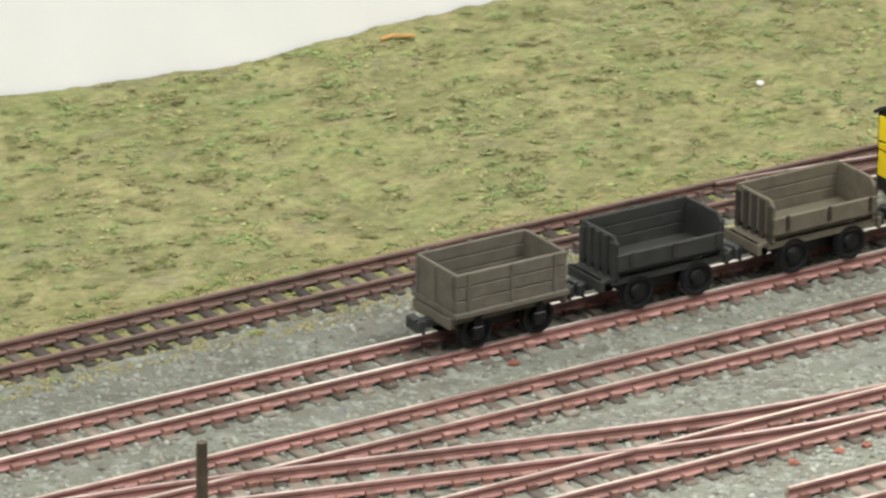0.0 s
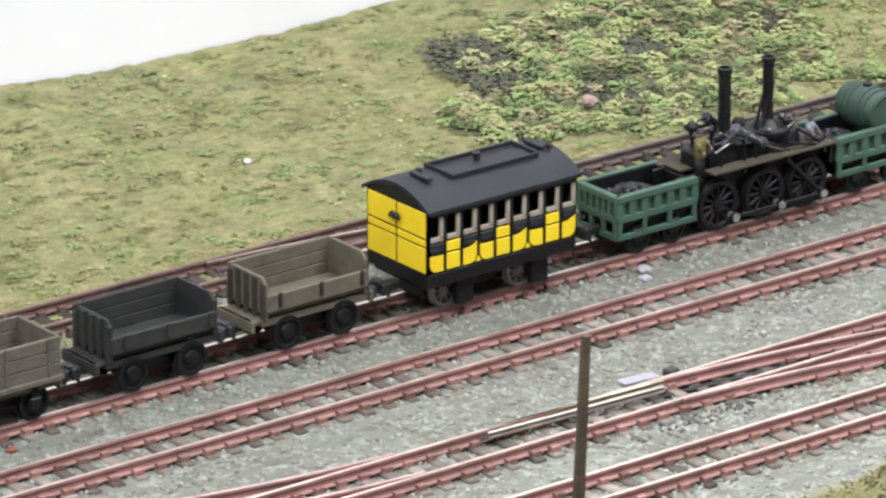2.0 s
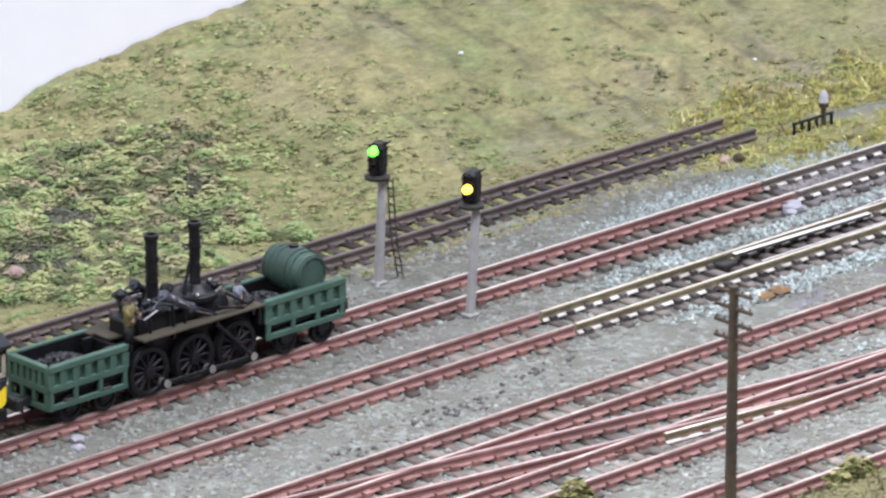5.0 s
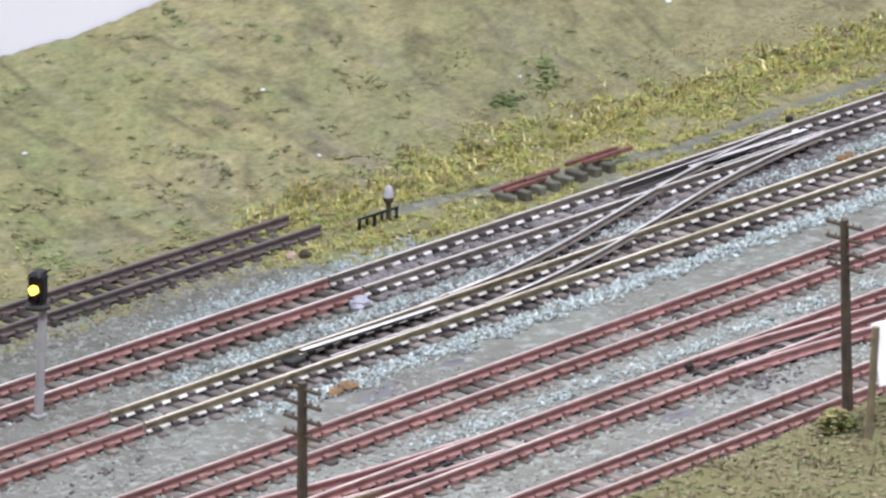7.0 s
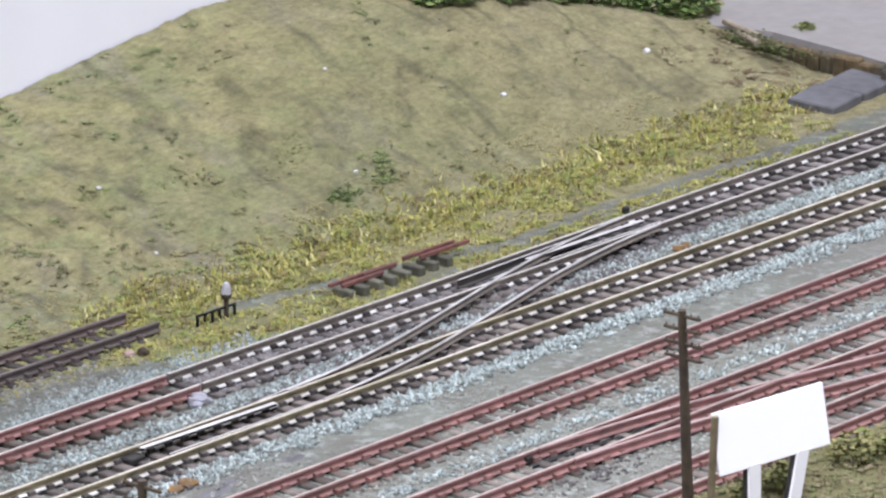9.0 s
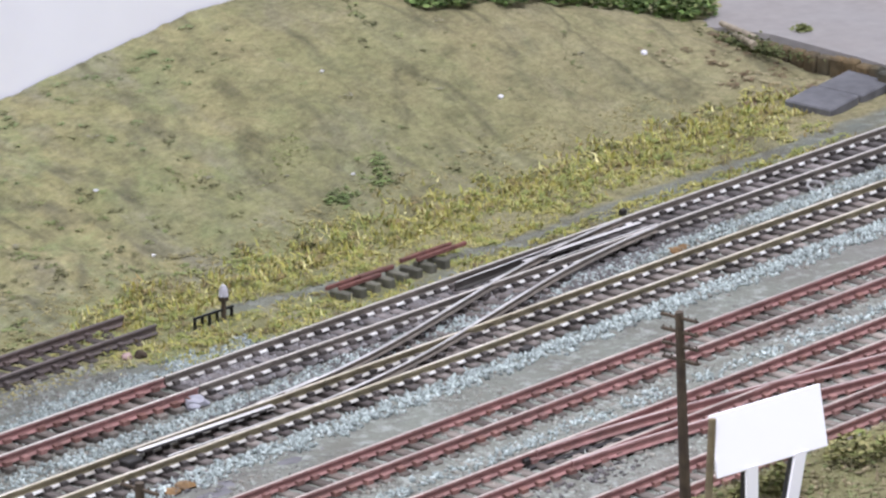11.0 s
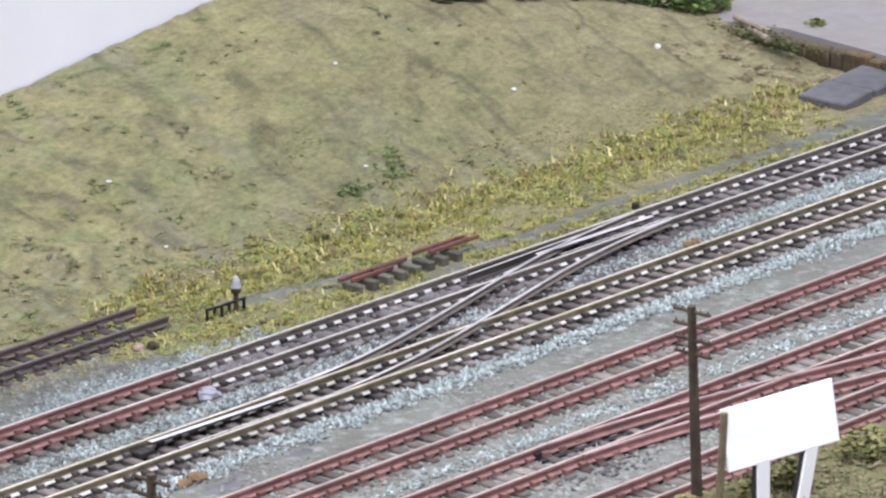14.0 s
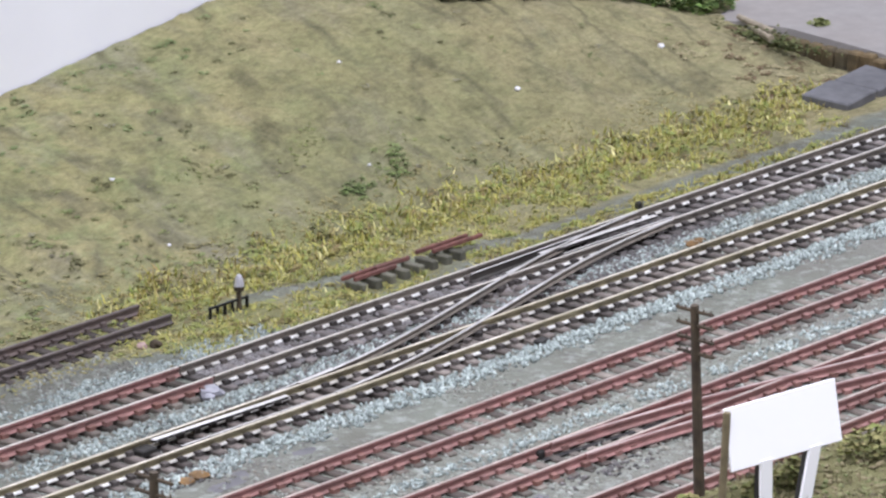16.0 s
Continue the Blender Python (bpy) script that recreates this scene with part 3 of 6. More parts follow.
# ---- the train ----
def wheel(root, x, y, r, spokes, material, label="", w=1.1):
    """A wheel whose outer face looks away from the middle line: the tyre, with its hub and spokes, or a solid disc."""
    out = -1 if y < 0 else 1
    turn = Matrix.Translation((x, y, r)) @ Matrix.Rotation(radians(90) * -out, 4, "X")
    bm = bmesh.new()
    profile = [(r * 0.82, -w / 2), (r * 1.06, -w / 2), (r * 1.06, -w / 2 + 0.3), (r, -w / 2 + 0.35), (r * 0.98, w / 2), (r * 0.80, w / 2), (r * 0.76, w / 2 - 0.45)]
    if not spokes:
        profile += [(r * 0.48, w / 2 - 0.5), (r * 0.40, w / 2 + 0.1), (r * 0.2, w / 2 + 0.25)]
    else:
        profile += [(r * 0.78, -w / 2)]
    turned(bm, profile, turn, 28)
    if spokes:
        bm.faces.ensure_lookup_table()
        bmesh.ops.delete(bm, geom=[f for f in bm.faces if len(f.verts) > 4], context="FACES_ONLY")
    tyre = part("wheel", bm, material, root, label)
    if spokes:
        bm = bmesh.new()
        turned(bm, [(r * 0.24, -w / 2), (r * 0.24, w / 2 + 0.15), (r * 0.14, w / 2 + 0.3)], turn, 14)
        part("hub", bm, material, tyre)
        for k in range(spokes):
            q = 2 * math.pi * k / spokes
            bm = bmesh.new()
            rod(bm, turn @ Vector((0.2 * r * math.cos(q), 0.2 * r * math.sin(q), 0.05)), turn @ Vector((0.8 * r * math.cos(q), 0.8 * r * math.sin(q), 0.05)), 0.3, 6)
            part("spoke", bm, material, tyre)
    return tyre


def coupling(root, x, out):
    bm = bmesh.new()
    box(bm, x + out * 1.8, 0, 4.3, 3.8, 1.8, 1.6, 0.2)
    box(bm, x + out * 3.9, 0, 4.5, 1.8, 4.2, 2.4, 0.3)
    box(bm, x + out * 4.6, out * 0.7, 5.6, 1.4, 1.6, 0.9, 0.15)
    rod(bm, (x + out * 3.6, -2.0, 3.2), (x + out * 3.6, -2.0, 5.6), 0.35, 8)
    part("coupling", bm, COUPLING, root, "dark grey plastic coupling hook")


def open_wagon(x, length, half, top, wood, label, low_side=True, hidden_wheels=False, ribs=3):
    """A short plank wagon. low_side: the drop side is lower than the ends."""
    root = thing("open_wagon", x, 0, 0, label, "wagon", "wagons of the train")
    bm = bmesh.new()
    box(bm, length / 2, 0, 7.3, length, 2 * half - (1.4 if low_side else 0.0), 0.9, 0.12)
    part("floor_board", bm, wood, root)
    side = top - 3.2 if low_side else top
    for y in (-half, half):
        out = -1 if y < 0 else 1
        dropped = low_side and out < 0
        rows, high = (1, side) if dropped else (3, top)
        z = 7.9 if dropped else 7.4
        bm = bmesh.new()
        box(bm, length / 2, y - out * 0.12, (high + z - 0.2) / 2, length - 0.4, 0.4, high - z)
        wall = part("drop_side" if dropped else "side_panel", bm, wood, root)
        for k in range(rows):
            h = (high - z) / (rows - k)
            bm = bmesh.new()
            box(bm, length / 2, y, z + h / 2, length - 0.2, 0.8, h - 0.1, 0.14)
            part("plank", bm, wood, wall)
            z += h
        for k in range(ribs):
            bm = bmesh.new()
            if dropped:
                box(bm, 3.0 + (length - 4.6) * k / (ribs - 1), y - 0.5, side - 1.1, 0.75, 0.4, 2.7, 0.12)
                part("strap", bm, IRONBLACK, wall, "short black iron strap")
            else:
                box(bm, 2.6 + (length - 5.2) * k / (ribs - 1), y + out * 0.5, (high + 6.9) / 2, 0.75, 0.45, high - 6.6, 0.1)
                part("rib", bm, wood, wall)
    for ex in (0.35, length - 0.35):
        bm = bmesh.new()
        out = -1 if ex < 1 else 1
        cut = 1.3 if low_side else 0.05
        ring = [(-half, 6.6), (half, 6.6), (half, top - cut), (half - cut, top), (-half + cut, top), (-half, top - cut)]
        near, far = ([bm.verts.new((ex + d, yy, zz)) for yy, zz in ring] for d in (-0.35, 0.35))
        bm.faces.new(near), bm.faces.new(far[::-1])
        for k in range(6):
            bm.faces.new((near[k], far[k], far[(k + 1) % 6], near[(k + 1) % 6]))
        bmesh.ops.recalc_face_normals(bm, faces=bm.faces)
        bmesh.ops.bevel(bm, geom=bm.edges[:], offset=0.12, segments=1, affect="EDGES")
        wall = part("end_panel", bm, wood, root)
        for k in range(5 if low_side else 3):
            bm = bmesh.new()
            yy = -half + 0.75 + (2 * half - 1.5) * k / (4 if low_side else 2)
            peak = top - (0.9 if low_side and k in (0, 4) else 0.15)
            box(bm, ex + out * 0.45, yy, (peak + 6.4) / 2, 0.4, 1.5 if low_side else 0.6, peak - 6.4, 0.16)
            part("batten", bm, TANSHADED if wood is TAN else wood, wall)
        if not low_side:
            bm = bmesh.new()
            box(bm, ex + out * 0.5, 0, 7.0, 0.42, 2 * half - 0.1, 1.2, 0.08)
            part("sill_board", bm, wood, wall)
    if not low_side:
        for y in (-half, half):
            bm = bmesh.new()
            box(bm, length / 2, y * 1.07, 7.1, length + 0.6, 1.0, 1.0, 0.15)
            part("side_sill", bm, wood, root)
    bm = bmesh.new()
    for y in (-half + 0.9, half - 0.9):
        box(bm, length / 2, y, 5.9, length + 1.0, 1.0, 1.3, 0.12)
    shelf = 2.4 if low_side else 0.4
    for ex, out in ((0.0, -1), (length, 1)):
        reach = shelf if out < 0 else shelf * 0.5
        box(bm, ex + out * reach / 2, 0, 6.2, reach + 0.8, 2 * half - 1.6, 0.9, 0.12)
        box(bm, ex + out * reach, 0, 5.6, 0.9, 2 * half - 0.6, 2.1, 0.15)
    part("underframe", bm, wood, root)
    # black block added under the floor to stop light passing beneath the wagon
    bm = bmesh.new()
    box(bm, length / 2, 0, 4.0, length - 7, 6.4, 3.4, 0.3)
    part("under_block", bm, BLACK, root)
    for k, wx in enumerate((5.0, length - 5.2)):
        bm = bmesh.new()
        rod(bm, (wx, -4.4, 3.2), (wx, 4.4, 3.2), 0.5, 8)
        part("axle", bm, BLACK, root)
        for y in (-5.0, 5.0):
            wheel(root, wx, y, 3.2, 0, BLACK)
            bm = bmesh.new()
            out = -1 if y < 0 else 1
            if hidden_wheels:
                box(bm, wx, y + out * 0.75, 4.6, 1.5, 0.7, 2.6, 0.15)
                box(bm, wx, y + out * 0.9, 3.0, 2.2, 0.7, 2.4, 0.2)
            else:
                box(bm, wx, y - out * 1.3, 4.6, 2.4, 0.9, 2.8, 0.2)
            part("axle_box", bm, BLACK if hidden_wheels else wood, root)
    coupling(root, -(shelf - 0.4) * 0.4, -1)
    coupling(root, length, 1)
    return root


open_wagon(-144.9, 23.0, 6.2, 14.6, GREYWOOD, "grey weathered plank wagon, empty, last in the train", low_side=False, hidden_wheels=True)
open_wagon(-111.0, 22.9, 5.6, 14.3, DARKWOOD, "dark almost black plank wagon, empty, with low sides")
open_wagon(-77.4, 22.8, 5.6, 14.4, TAN, "tan weathered plank wagon, empty, with low sides")


def coach(x):
    root = thing("passenger_coach", x, 0, 0, "yellow and black four-wheeled passenger coach with black roof", "coach")
    L, w, zb, zt, ze = 34.4, 8.97, 8.3, 19.6, 20.6
    # body shell: floor, ends and the near and far sides with window openings
    bm = bmesh.new()
    box(bm, L / 2, 0, 6.95, L, 2 * w, 2.6, 0.2)
    box(bm, L / 2, 0, 5.6, L - 1.0, 2 * w - 3.0, 1.4, 0.1)
    part("underframe", bm, BLACK, root)
    # black blocks added below the coach to keep its underside dark
    bm = bmesh.new()
    box(bm, L / 2, 0, 3.5, L - 6, 7.0, 4.2, 0.4)
    box(bm, L / 2, 0, 4.4, L - 18, 8.6, 3.0, 0.4)
    part("under_block", bm, BLACK, root)
    for ex, out in ((0.0, -1), (L, 1)):
        bm = bmesh.new()
        seg = 12
        pts = [(-w, zb - 0.2)] + [(w, zb - 0.2)] + [(w - 2 * w * k / seg, ze - 0.4 + 2.9 * (1 - (1 - 2 * k / seg) ** 2)) for k in range(seg + 1)]
        ring = [[bm.verts.new((ex - out * d, y, z)) for y, z in pts] for d in (0.0, 0.8)]
        for k in range(len(pts)):
            bm.faces.new((ring[0][k], ring[0][(k + 1) % len(pts)], ring[1][(k + 1) % len(pts)], ring[1][k]))
        bm.faces.new(ring[0]), bm.faces.new(ring[1][::-1])
        bmesh.ops.recalc_face_normals(bm, faces=bm.faces)
        wall = part("end_wall", bm, BLACK, root)
        for ya, yb in ((-w + 0.5, -0.25), (0.25, w - 0.5)):
            for za, zc in ((zb + 0.25, 13.3), (13.7, 14.9), (15.3, zt + 0.4)):
                bm = bmesh.new()
                box(bm, ex + out * 0.1, (ya + yb) / 2, (za + zc) / 2, 0.3, yb - ya, zc - za, 0.06)
                part("end_panel", bm, YELLOW, wall, "bright yellow end panel")
        bm = bmesh.new()
        box(bm, ex + out * 0.7, 0, 17.6, 1.0, 2.6, 1.1, 0.35)
        box(bm, ex + out * 0.7, 0, 17.2, 0.7, 3.2, 0.5, 0.15)
        part("end_lamp_bracket", bm, BLACK, wall)
    bay = L / 9
    for y, out in ((-w, -1), (w, 1)):
        bm = bmesh.new()
        t = 0.7
        yc = y - out * t / 2
        box(bm, L / 2, yc, (zb + 14.6) / 2, L, t, 14.6 - zb, 0.0)
        box(bm, L / 2, yc, (19.0 + ze) / 2, L, t, ze - 19.0, 0.0)
        for k in range(10):
            box(bm, min(L - 0.45, max(0.45, k * bay)), yc, 16.8, 0.9, t, 4.5, 0.0)
        side = part("side_wall", bm, BLACK, root)
        for k in range(9):
            cx = (k + 0.5) * bay
            # cream window frames: sill and the jamb that catches the light
            bm = bmesh.new()
            box(bm, cx + 0.05, y + out * 0.02, 14.85, bay - 0.95, 0.5, 0.85, 0.06)
            box(bm, cx + bay / 2 - 0.85, y + out * 0.02, 16.9, 0.85, 0.5, 4.1, 0.06)
            part("window_frame", bm, CREAM, side, "cream painted window frame")
            # yellow lower panels; every third bay is a door with two square panels
            door = k in (1, 4, 7)
            bm = bmesh.new()
            xa, xb = cx - bay / 2 + 0.42, cx + bay / 2 - 0.42
            za, zc = zb + 0.35, 11.75
            if door:
                box(bm, cx, y + out * 0.1, (za + zc) / 2, xb - xa, 0.3, zc - za, 0.08)
                box(bm, cx, y + out * 0.1, 13.05, xb - xa, 0.3, 1.9, 0.08)
            else:
                # a panel with one rounded bottom corner and a dipping top, like a coach-built body
                flip = -1 if k in (2, 5, 8) else 1
                seg = 8
                top = [(xa + (xb - xa) * q / seg, zc + (0.95 if flip < 0 else 0.15) * (q / seg if flip < 0 else 1 - q / seg) ** 2 - 0.1) for q in range(seg + 1)]
                r = 1.5
                if flip < 0:
                    low = [(xb - r * (1 - math.sin(math.pi / 2 * (1 - q / 5))), za + r * (1 - math.cos(math.pi / 2 * (1 - q / 5)))) for q in range(6)] + [(xa, za)]
                    low = [(xb, za + r)] + low[1:]
                else:
                    low = [(xb, za)] + [(xa + r * (1 - math.sin(math.pi / 2 * q / 5)), za + r * (1 - math.cos(math.pi / 2 * q / 5))) for q in range(6)]
                pts = top + low
                a = [bm.verts.new((px, y + out * 0.22, pz)) for px, pz in pts]
                b = [bm.verts.new((px, y - out * 0.1, pz)) for px, pz in pts]
                bm.faces.new(a), bm.faces.new(b[::-1])
                for q in range(len(pts)):
                    bm.faces.new((a[q], b[q], b[(q + 1) % len(pts)], a[(q + 1) % len(pts)]))
                bmesh.ops.recalc_face_normals(bm, faces=bm.faces)
            part("side_panel", bm, YELLOW, side, "bright yellow body panel")
            if k in (2, 5):
                bm = bmesh.new()
                rod(bm, (cx + bay / 2, y + out * 0.05, zb + 0.75), (cx + bay / 2, y + out * 0.3, zb + 0.75), 0.62, 3)
                part("corner_dart", bm, YELLOW, side)
            if not door:
                bm = bmesh.new()
                box(bm, cx, y + out * 0.15, 13.4, bay - 0.5, 0.35, 1.5, 0.25)
                ball(bm, (cx - 0.3, y + out * 0.2, 12.7), 0.8, 8, (1.5, 0.35, 0.6))
                part("swag_moulding", bm, ROOF, side)
    # roof
    bm = bmesh.new()
    seg = 20
    rows = []
    for xx in (-0.5, L + 0.5):
        hi = [(-(w + 0.9) + 2 * (w + 0.9) * k / seg, ze + 3.1 * (1 - (1 - 2 * k / seg) ** 2)) for k in range(seg + 1)]
        lo = [(yy, zz - 0.7) for yy, zz in reversed(hi)]
        rows.append([bm.verts.new((xx, yy, zz)) for yy, zz in hi + lo])
    for k in range(len(rows[0])):
        q = (k + 1) % len(rows[0])
        bm.faces.new((rows[0][k], rows[1][k], rows[1][q], rows[0][q]))
    bm.faces.new(rows[0][::-1]), bm.faces.new(rows[1])
    bmesh.ops.recalc_face_normals(bm, faces=bm.faces)
    roof = part("roof", bm, ROOF, root, "matt black curved roof")
    bm = bmesh.new()
    zr = ze + 3.35
    for yy in (-3.9, 3.9):
        box(bm, 19.3, yy, zr - 0.15, 20.2, 0.45, 0.9, 0.12)
    for xx in (9.3, 29.2):
        box(bm, xx, 0, zr + 0.0, 0.45, 8.2, 0.9, 0.12)
    part("luggage_rail", bm, ROOF, roof)
    bm = bmesh.new()
    rod(bm, (18.6, 0.6, zr - 0.3), (18.6, 0.6, zr + 1.0), 0.6, 10)
    rod(bm, (18.6, 0.6, zr + 0.9), (18.6, 0.6, zr + 1.3), 0.8, 10)
    part("roof_vent", bm, ROOF, roof)
    for xx in (4.6, 31.8):
        bm = bmesh.new()
        box(bm, xx, -1.0 if xx < 10 else 0.3, zr + 0.2, 1.4, 5.4, 0.7, 0.15)
        box(bm, xx + 1.2, 1.2 if xx < 10 else -2.5, zr + 0.35, 0.9, 1.2, 1.0, 0.15)
        part("guard_seat", bm, ROOF, roof)
    for wx in (7.9, 25.2):
        for y in (-5.0, 5.0):
            wheel(root, wx - 1.2, y, 3.1, 10, DULLIRON, "dull metal wheel")
            out = -1 if y < 0 else 1
            bm = bmesh.new()
            box(bm, wx + 1.9, y + out * 1.9, 3.1, 4.0, 1.6, 5.4, 0.35)
            box(bm, wx + 1.9, y + out * 2.2, 5.4, 5.4, 1.4, 0.9, 0.2)
            part("axle_guard", bm, BLACK, root)
        bm = bmesh.new()
        rod(bm, (wx - 1.2, -4.4, 3.1), (wx - 1.2, 4.4, 3.1), 0.5, 8)
        part("axle", bm, BLACK, root)
    coupling(root, 0, -1)
    coupling(root, L, 1)
    return root


coach(-43.6)


def tender(x, length, half, top, low, label, open_front):
    """A green iron tender with ribbed panels and slots."""
    root = thing("tender", x, 0, 0, label, "tender", "green tenders")
    bm = bmesh.new()
    box(bm, length / 2, 0, 6.3, length - 0.4, 2 * half - 0.6, 0.9, 0.1)
    part("floor_plate", bm, BLACK, root)
    slot = 7.2

    def panel(a, b, name):
        """A ribbed panel between two ground points."""
        a, b = Vector((*a, 0)), Vector((*b, 0))
        run = (b - a).length
        m = Matrix.Translation(a) @ Matrix.Rotation(math.atan2(b.y - a.y, b.x - a.x), 4, "Z")
        bm = bmesh.new()
        bx = lambda cx, cy, cz, sx, sy, sz, be=0.0: box(bm, cx, cy, cz, sx, sy, sz, be, m)
        bx(run / 2, 0.42, (slot + top) / 2, run, 0.4, top - slot)
        bx(run / 2, -0.1, top - 0.65, run + 0.5, 1.0, 1.3, 0.14)
        bx(run / 2, -0.1, slot + 0.2, run + 0.2, 0.8, 1.3, 0.1)
        bx(run / 2, -0.1, low + 0.55, run + 0.2, 0.8, 1.1, 0.1)
        n = 6
        for k in range(n + 1):
            bx(0.35 + (run - 0.7) * k / n, -0.1, (slot + top) / 2, run / n * 0.52, 0.7, top - slot - 0.4, 0.12)
        for k in range(4):
            bx(0.45 + (run - 0.9) * k / 3, -0.1, (slot + low) / 2, 1.0, 0.7, slot - low, 0.1)
        part(name, bm, GREEN, root)

    panel((0, -half), (length, -half), "side_panel")
    panel((length, half), (0, half), "side_panel")
    if open_front > 0:
        panel((0, half), (0, -half), "end_panel")
    # black backing added inside so the slots and underside look dark
    bm = bmesh.new()
    box(bm, length / 2, half - 0.6, 9.2, length - 1.0, 0.4, 5.0)
    if open_front < 0:
        box(bm, 0.6, 0, 9.0, 0.5, 2 * half, 4.6)
    box(bm, length / 2, 0, 5.0, length - 1.6, 2 * half - 1.6, 2.6)
    part("slot_backing", bm, BLACK, root)
    for wx in (5.2, length - 5.2):
        bm = bmesh.new()
        rod(bm, (wx, -4.4, 2.7), (wx, 4.4, 2.7), 0.45, 8)
        part("axle", bm, BLACK, root)
        for y in (-5.0, 5.0):
            wheel(root, wx, y, 2.7, 0, BLACK)
            out = -1 if y < 0 else 1
            bm = bmesh.new()
            box(bm, wx, y + out * 0.6, 3.6, 3.2, 0.9, 2.4, 0.3)
            part("axle_box", bm, BLACK, root)
    coupling(root, 0, -1)
    coupling(root, length, 1)
    return root


tender(3.4, 18.8, 5.6, 12.0, 3.3, "green ribbed tender half full of coal behind the engine", 1)
tender(57.3, 19.8, 5.6, 12.0, 4.0, "green ribbed tender ahead of the engine carrying a water barrel", -1)


def heap(x0, x1, half, z, rise, n, label):
    """A heap of coal lumps, each a broken block."""
    bm = bmesh.new()
    rnd = random.Random(5)
    for k in range(n):
        x, y = rnd.uniform(x0, x1), rnd.uniform(-half, half)
        u, v = (2 * x - x0 - x1) / (x1 - x0), y / half
        h = z + rise * max(0, 1 - u * u) * max(0, 1 - 0.6 * v * v) - rnd.uniform(0, 0.5)
        s = rnd.uniform(0.5, 1.3)
        m = Matrix.LocRotScale((x, y, h), Euler([rnd.uniform(0, 6) for _ in range(3)]), (s, s * rnd.uniform(0.6, 1), s * rnd.uniform(0.5, 1)))
        bmesh.ops.create_icosphere(bm, subdivisions=1, radius=0.6, matrix=m)
    box(bm, (x0 + x1) / 2, 0, z - 0.6, x1 - x0, 2 * half, 1.0, 0.2)
    return tagged(part("coal_heap", bm, COAL), label, "coal", kind="stuff")


heap(5.0, 17.8, 4.5, 8.4, 2.4, 460, "heap of glossy black coal lumps in the tender")
heap(59.0, 66.5, 4.4, 8.6, 2.0, 280, "low heap of black coal under the barrel")


BARRELGREEN = mat("sooty_green_paint", (0.046, 0.084, 0.064), 0.5, var=0.2, size=3, second=(0.028, 0.05, 0.04), bump=0.12, spec=0.3)


def barrel(x, z):
    root = thing("barrel", x, 0, z, "green painted water barrel lying across the tender", "barrel")
    m = Matrix.Rotation(radians(90), 4, "X")
    bm = bmesh.new()
    prof = [(3.2, -5.3), (3.45, -5.3)]
    for k in range(13):
        u = -1 + 2 * k / 12
        prof.append((4.35 - 0.85 * u * u, u * 5.2))
    prof += [(3.45, 5.3), (3.2, 5.3), (3.2, 5.0)]
    prof = [(3.2, -5.0)] + prof
    turned(bm, prof, m, 32)
    part("cask", bm, BARRELGREEN, root, smooth=False)
    for h in (-4.7, -2.9, -1.5, 1.5, 2.9, 4.7):
        r = 4.35 - 0.85 * (h / 5.2) ** 2
        bm = bmesh.new()
        turned(bm, [(r - 0.1, h - 0.38), (r + 0.16, h - 0.36), (r + 0.16, h + 0.36), (r - 0.1, h + 0.38)], m, 32)
        part("hoop", bm, BARRELGREEN, root)
    bm = bmesh.new()
    rod(bm, (0, 0, 4.2), (0, 0, 4.8), 0.9, 12)
    part("bung", bm, BLACK, root)
    return root


barrel(69.6, 14.2)


GUNMETAL = mat("gun_metal", (0.16, 0.17, 0.20), 0.3, metal=0.8, var=0.4, size=1.2, second=(0.05, 0.052, 0.06), bump=0.1)


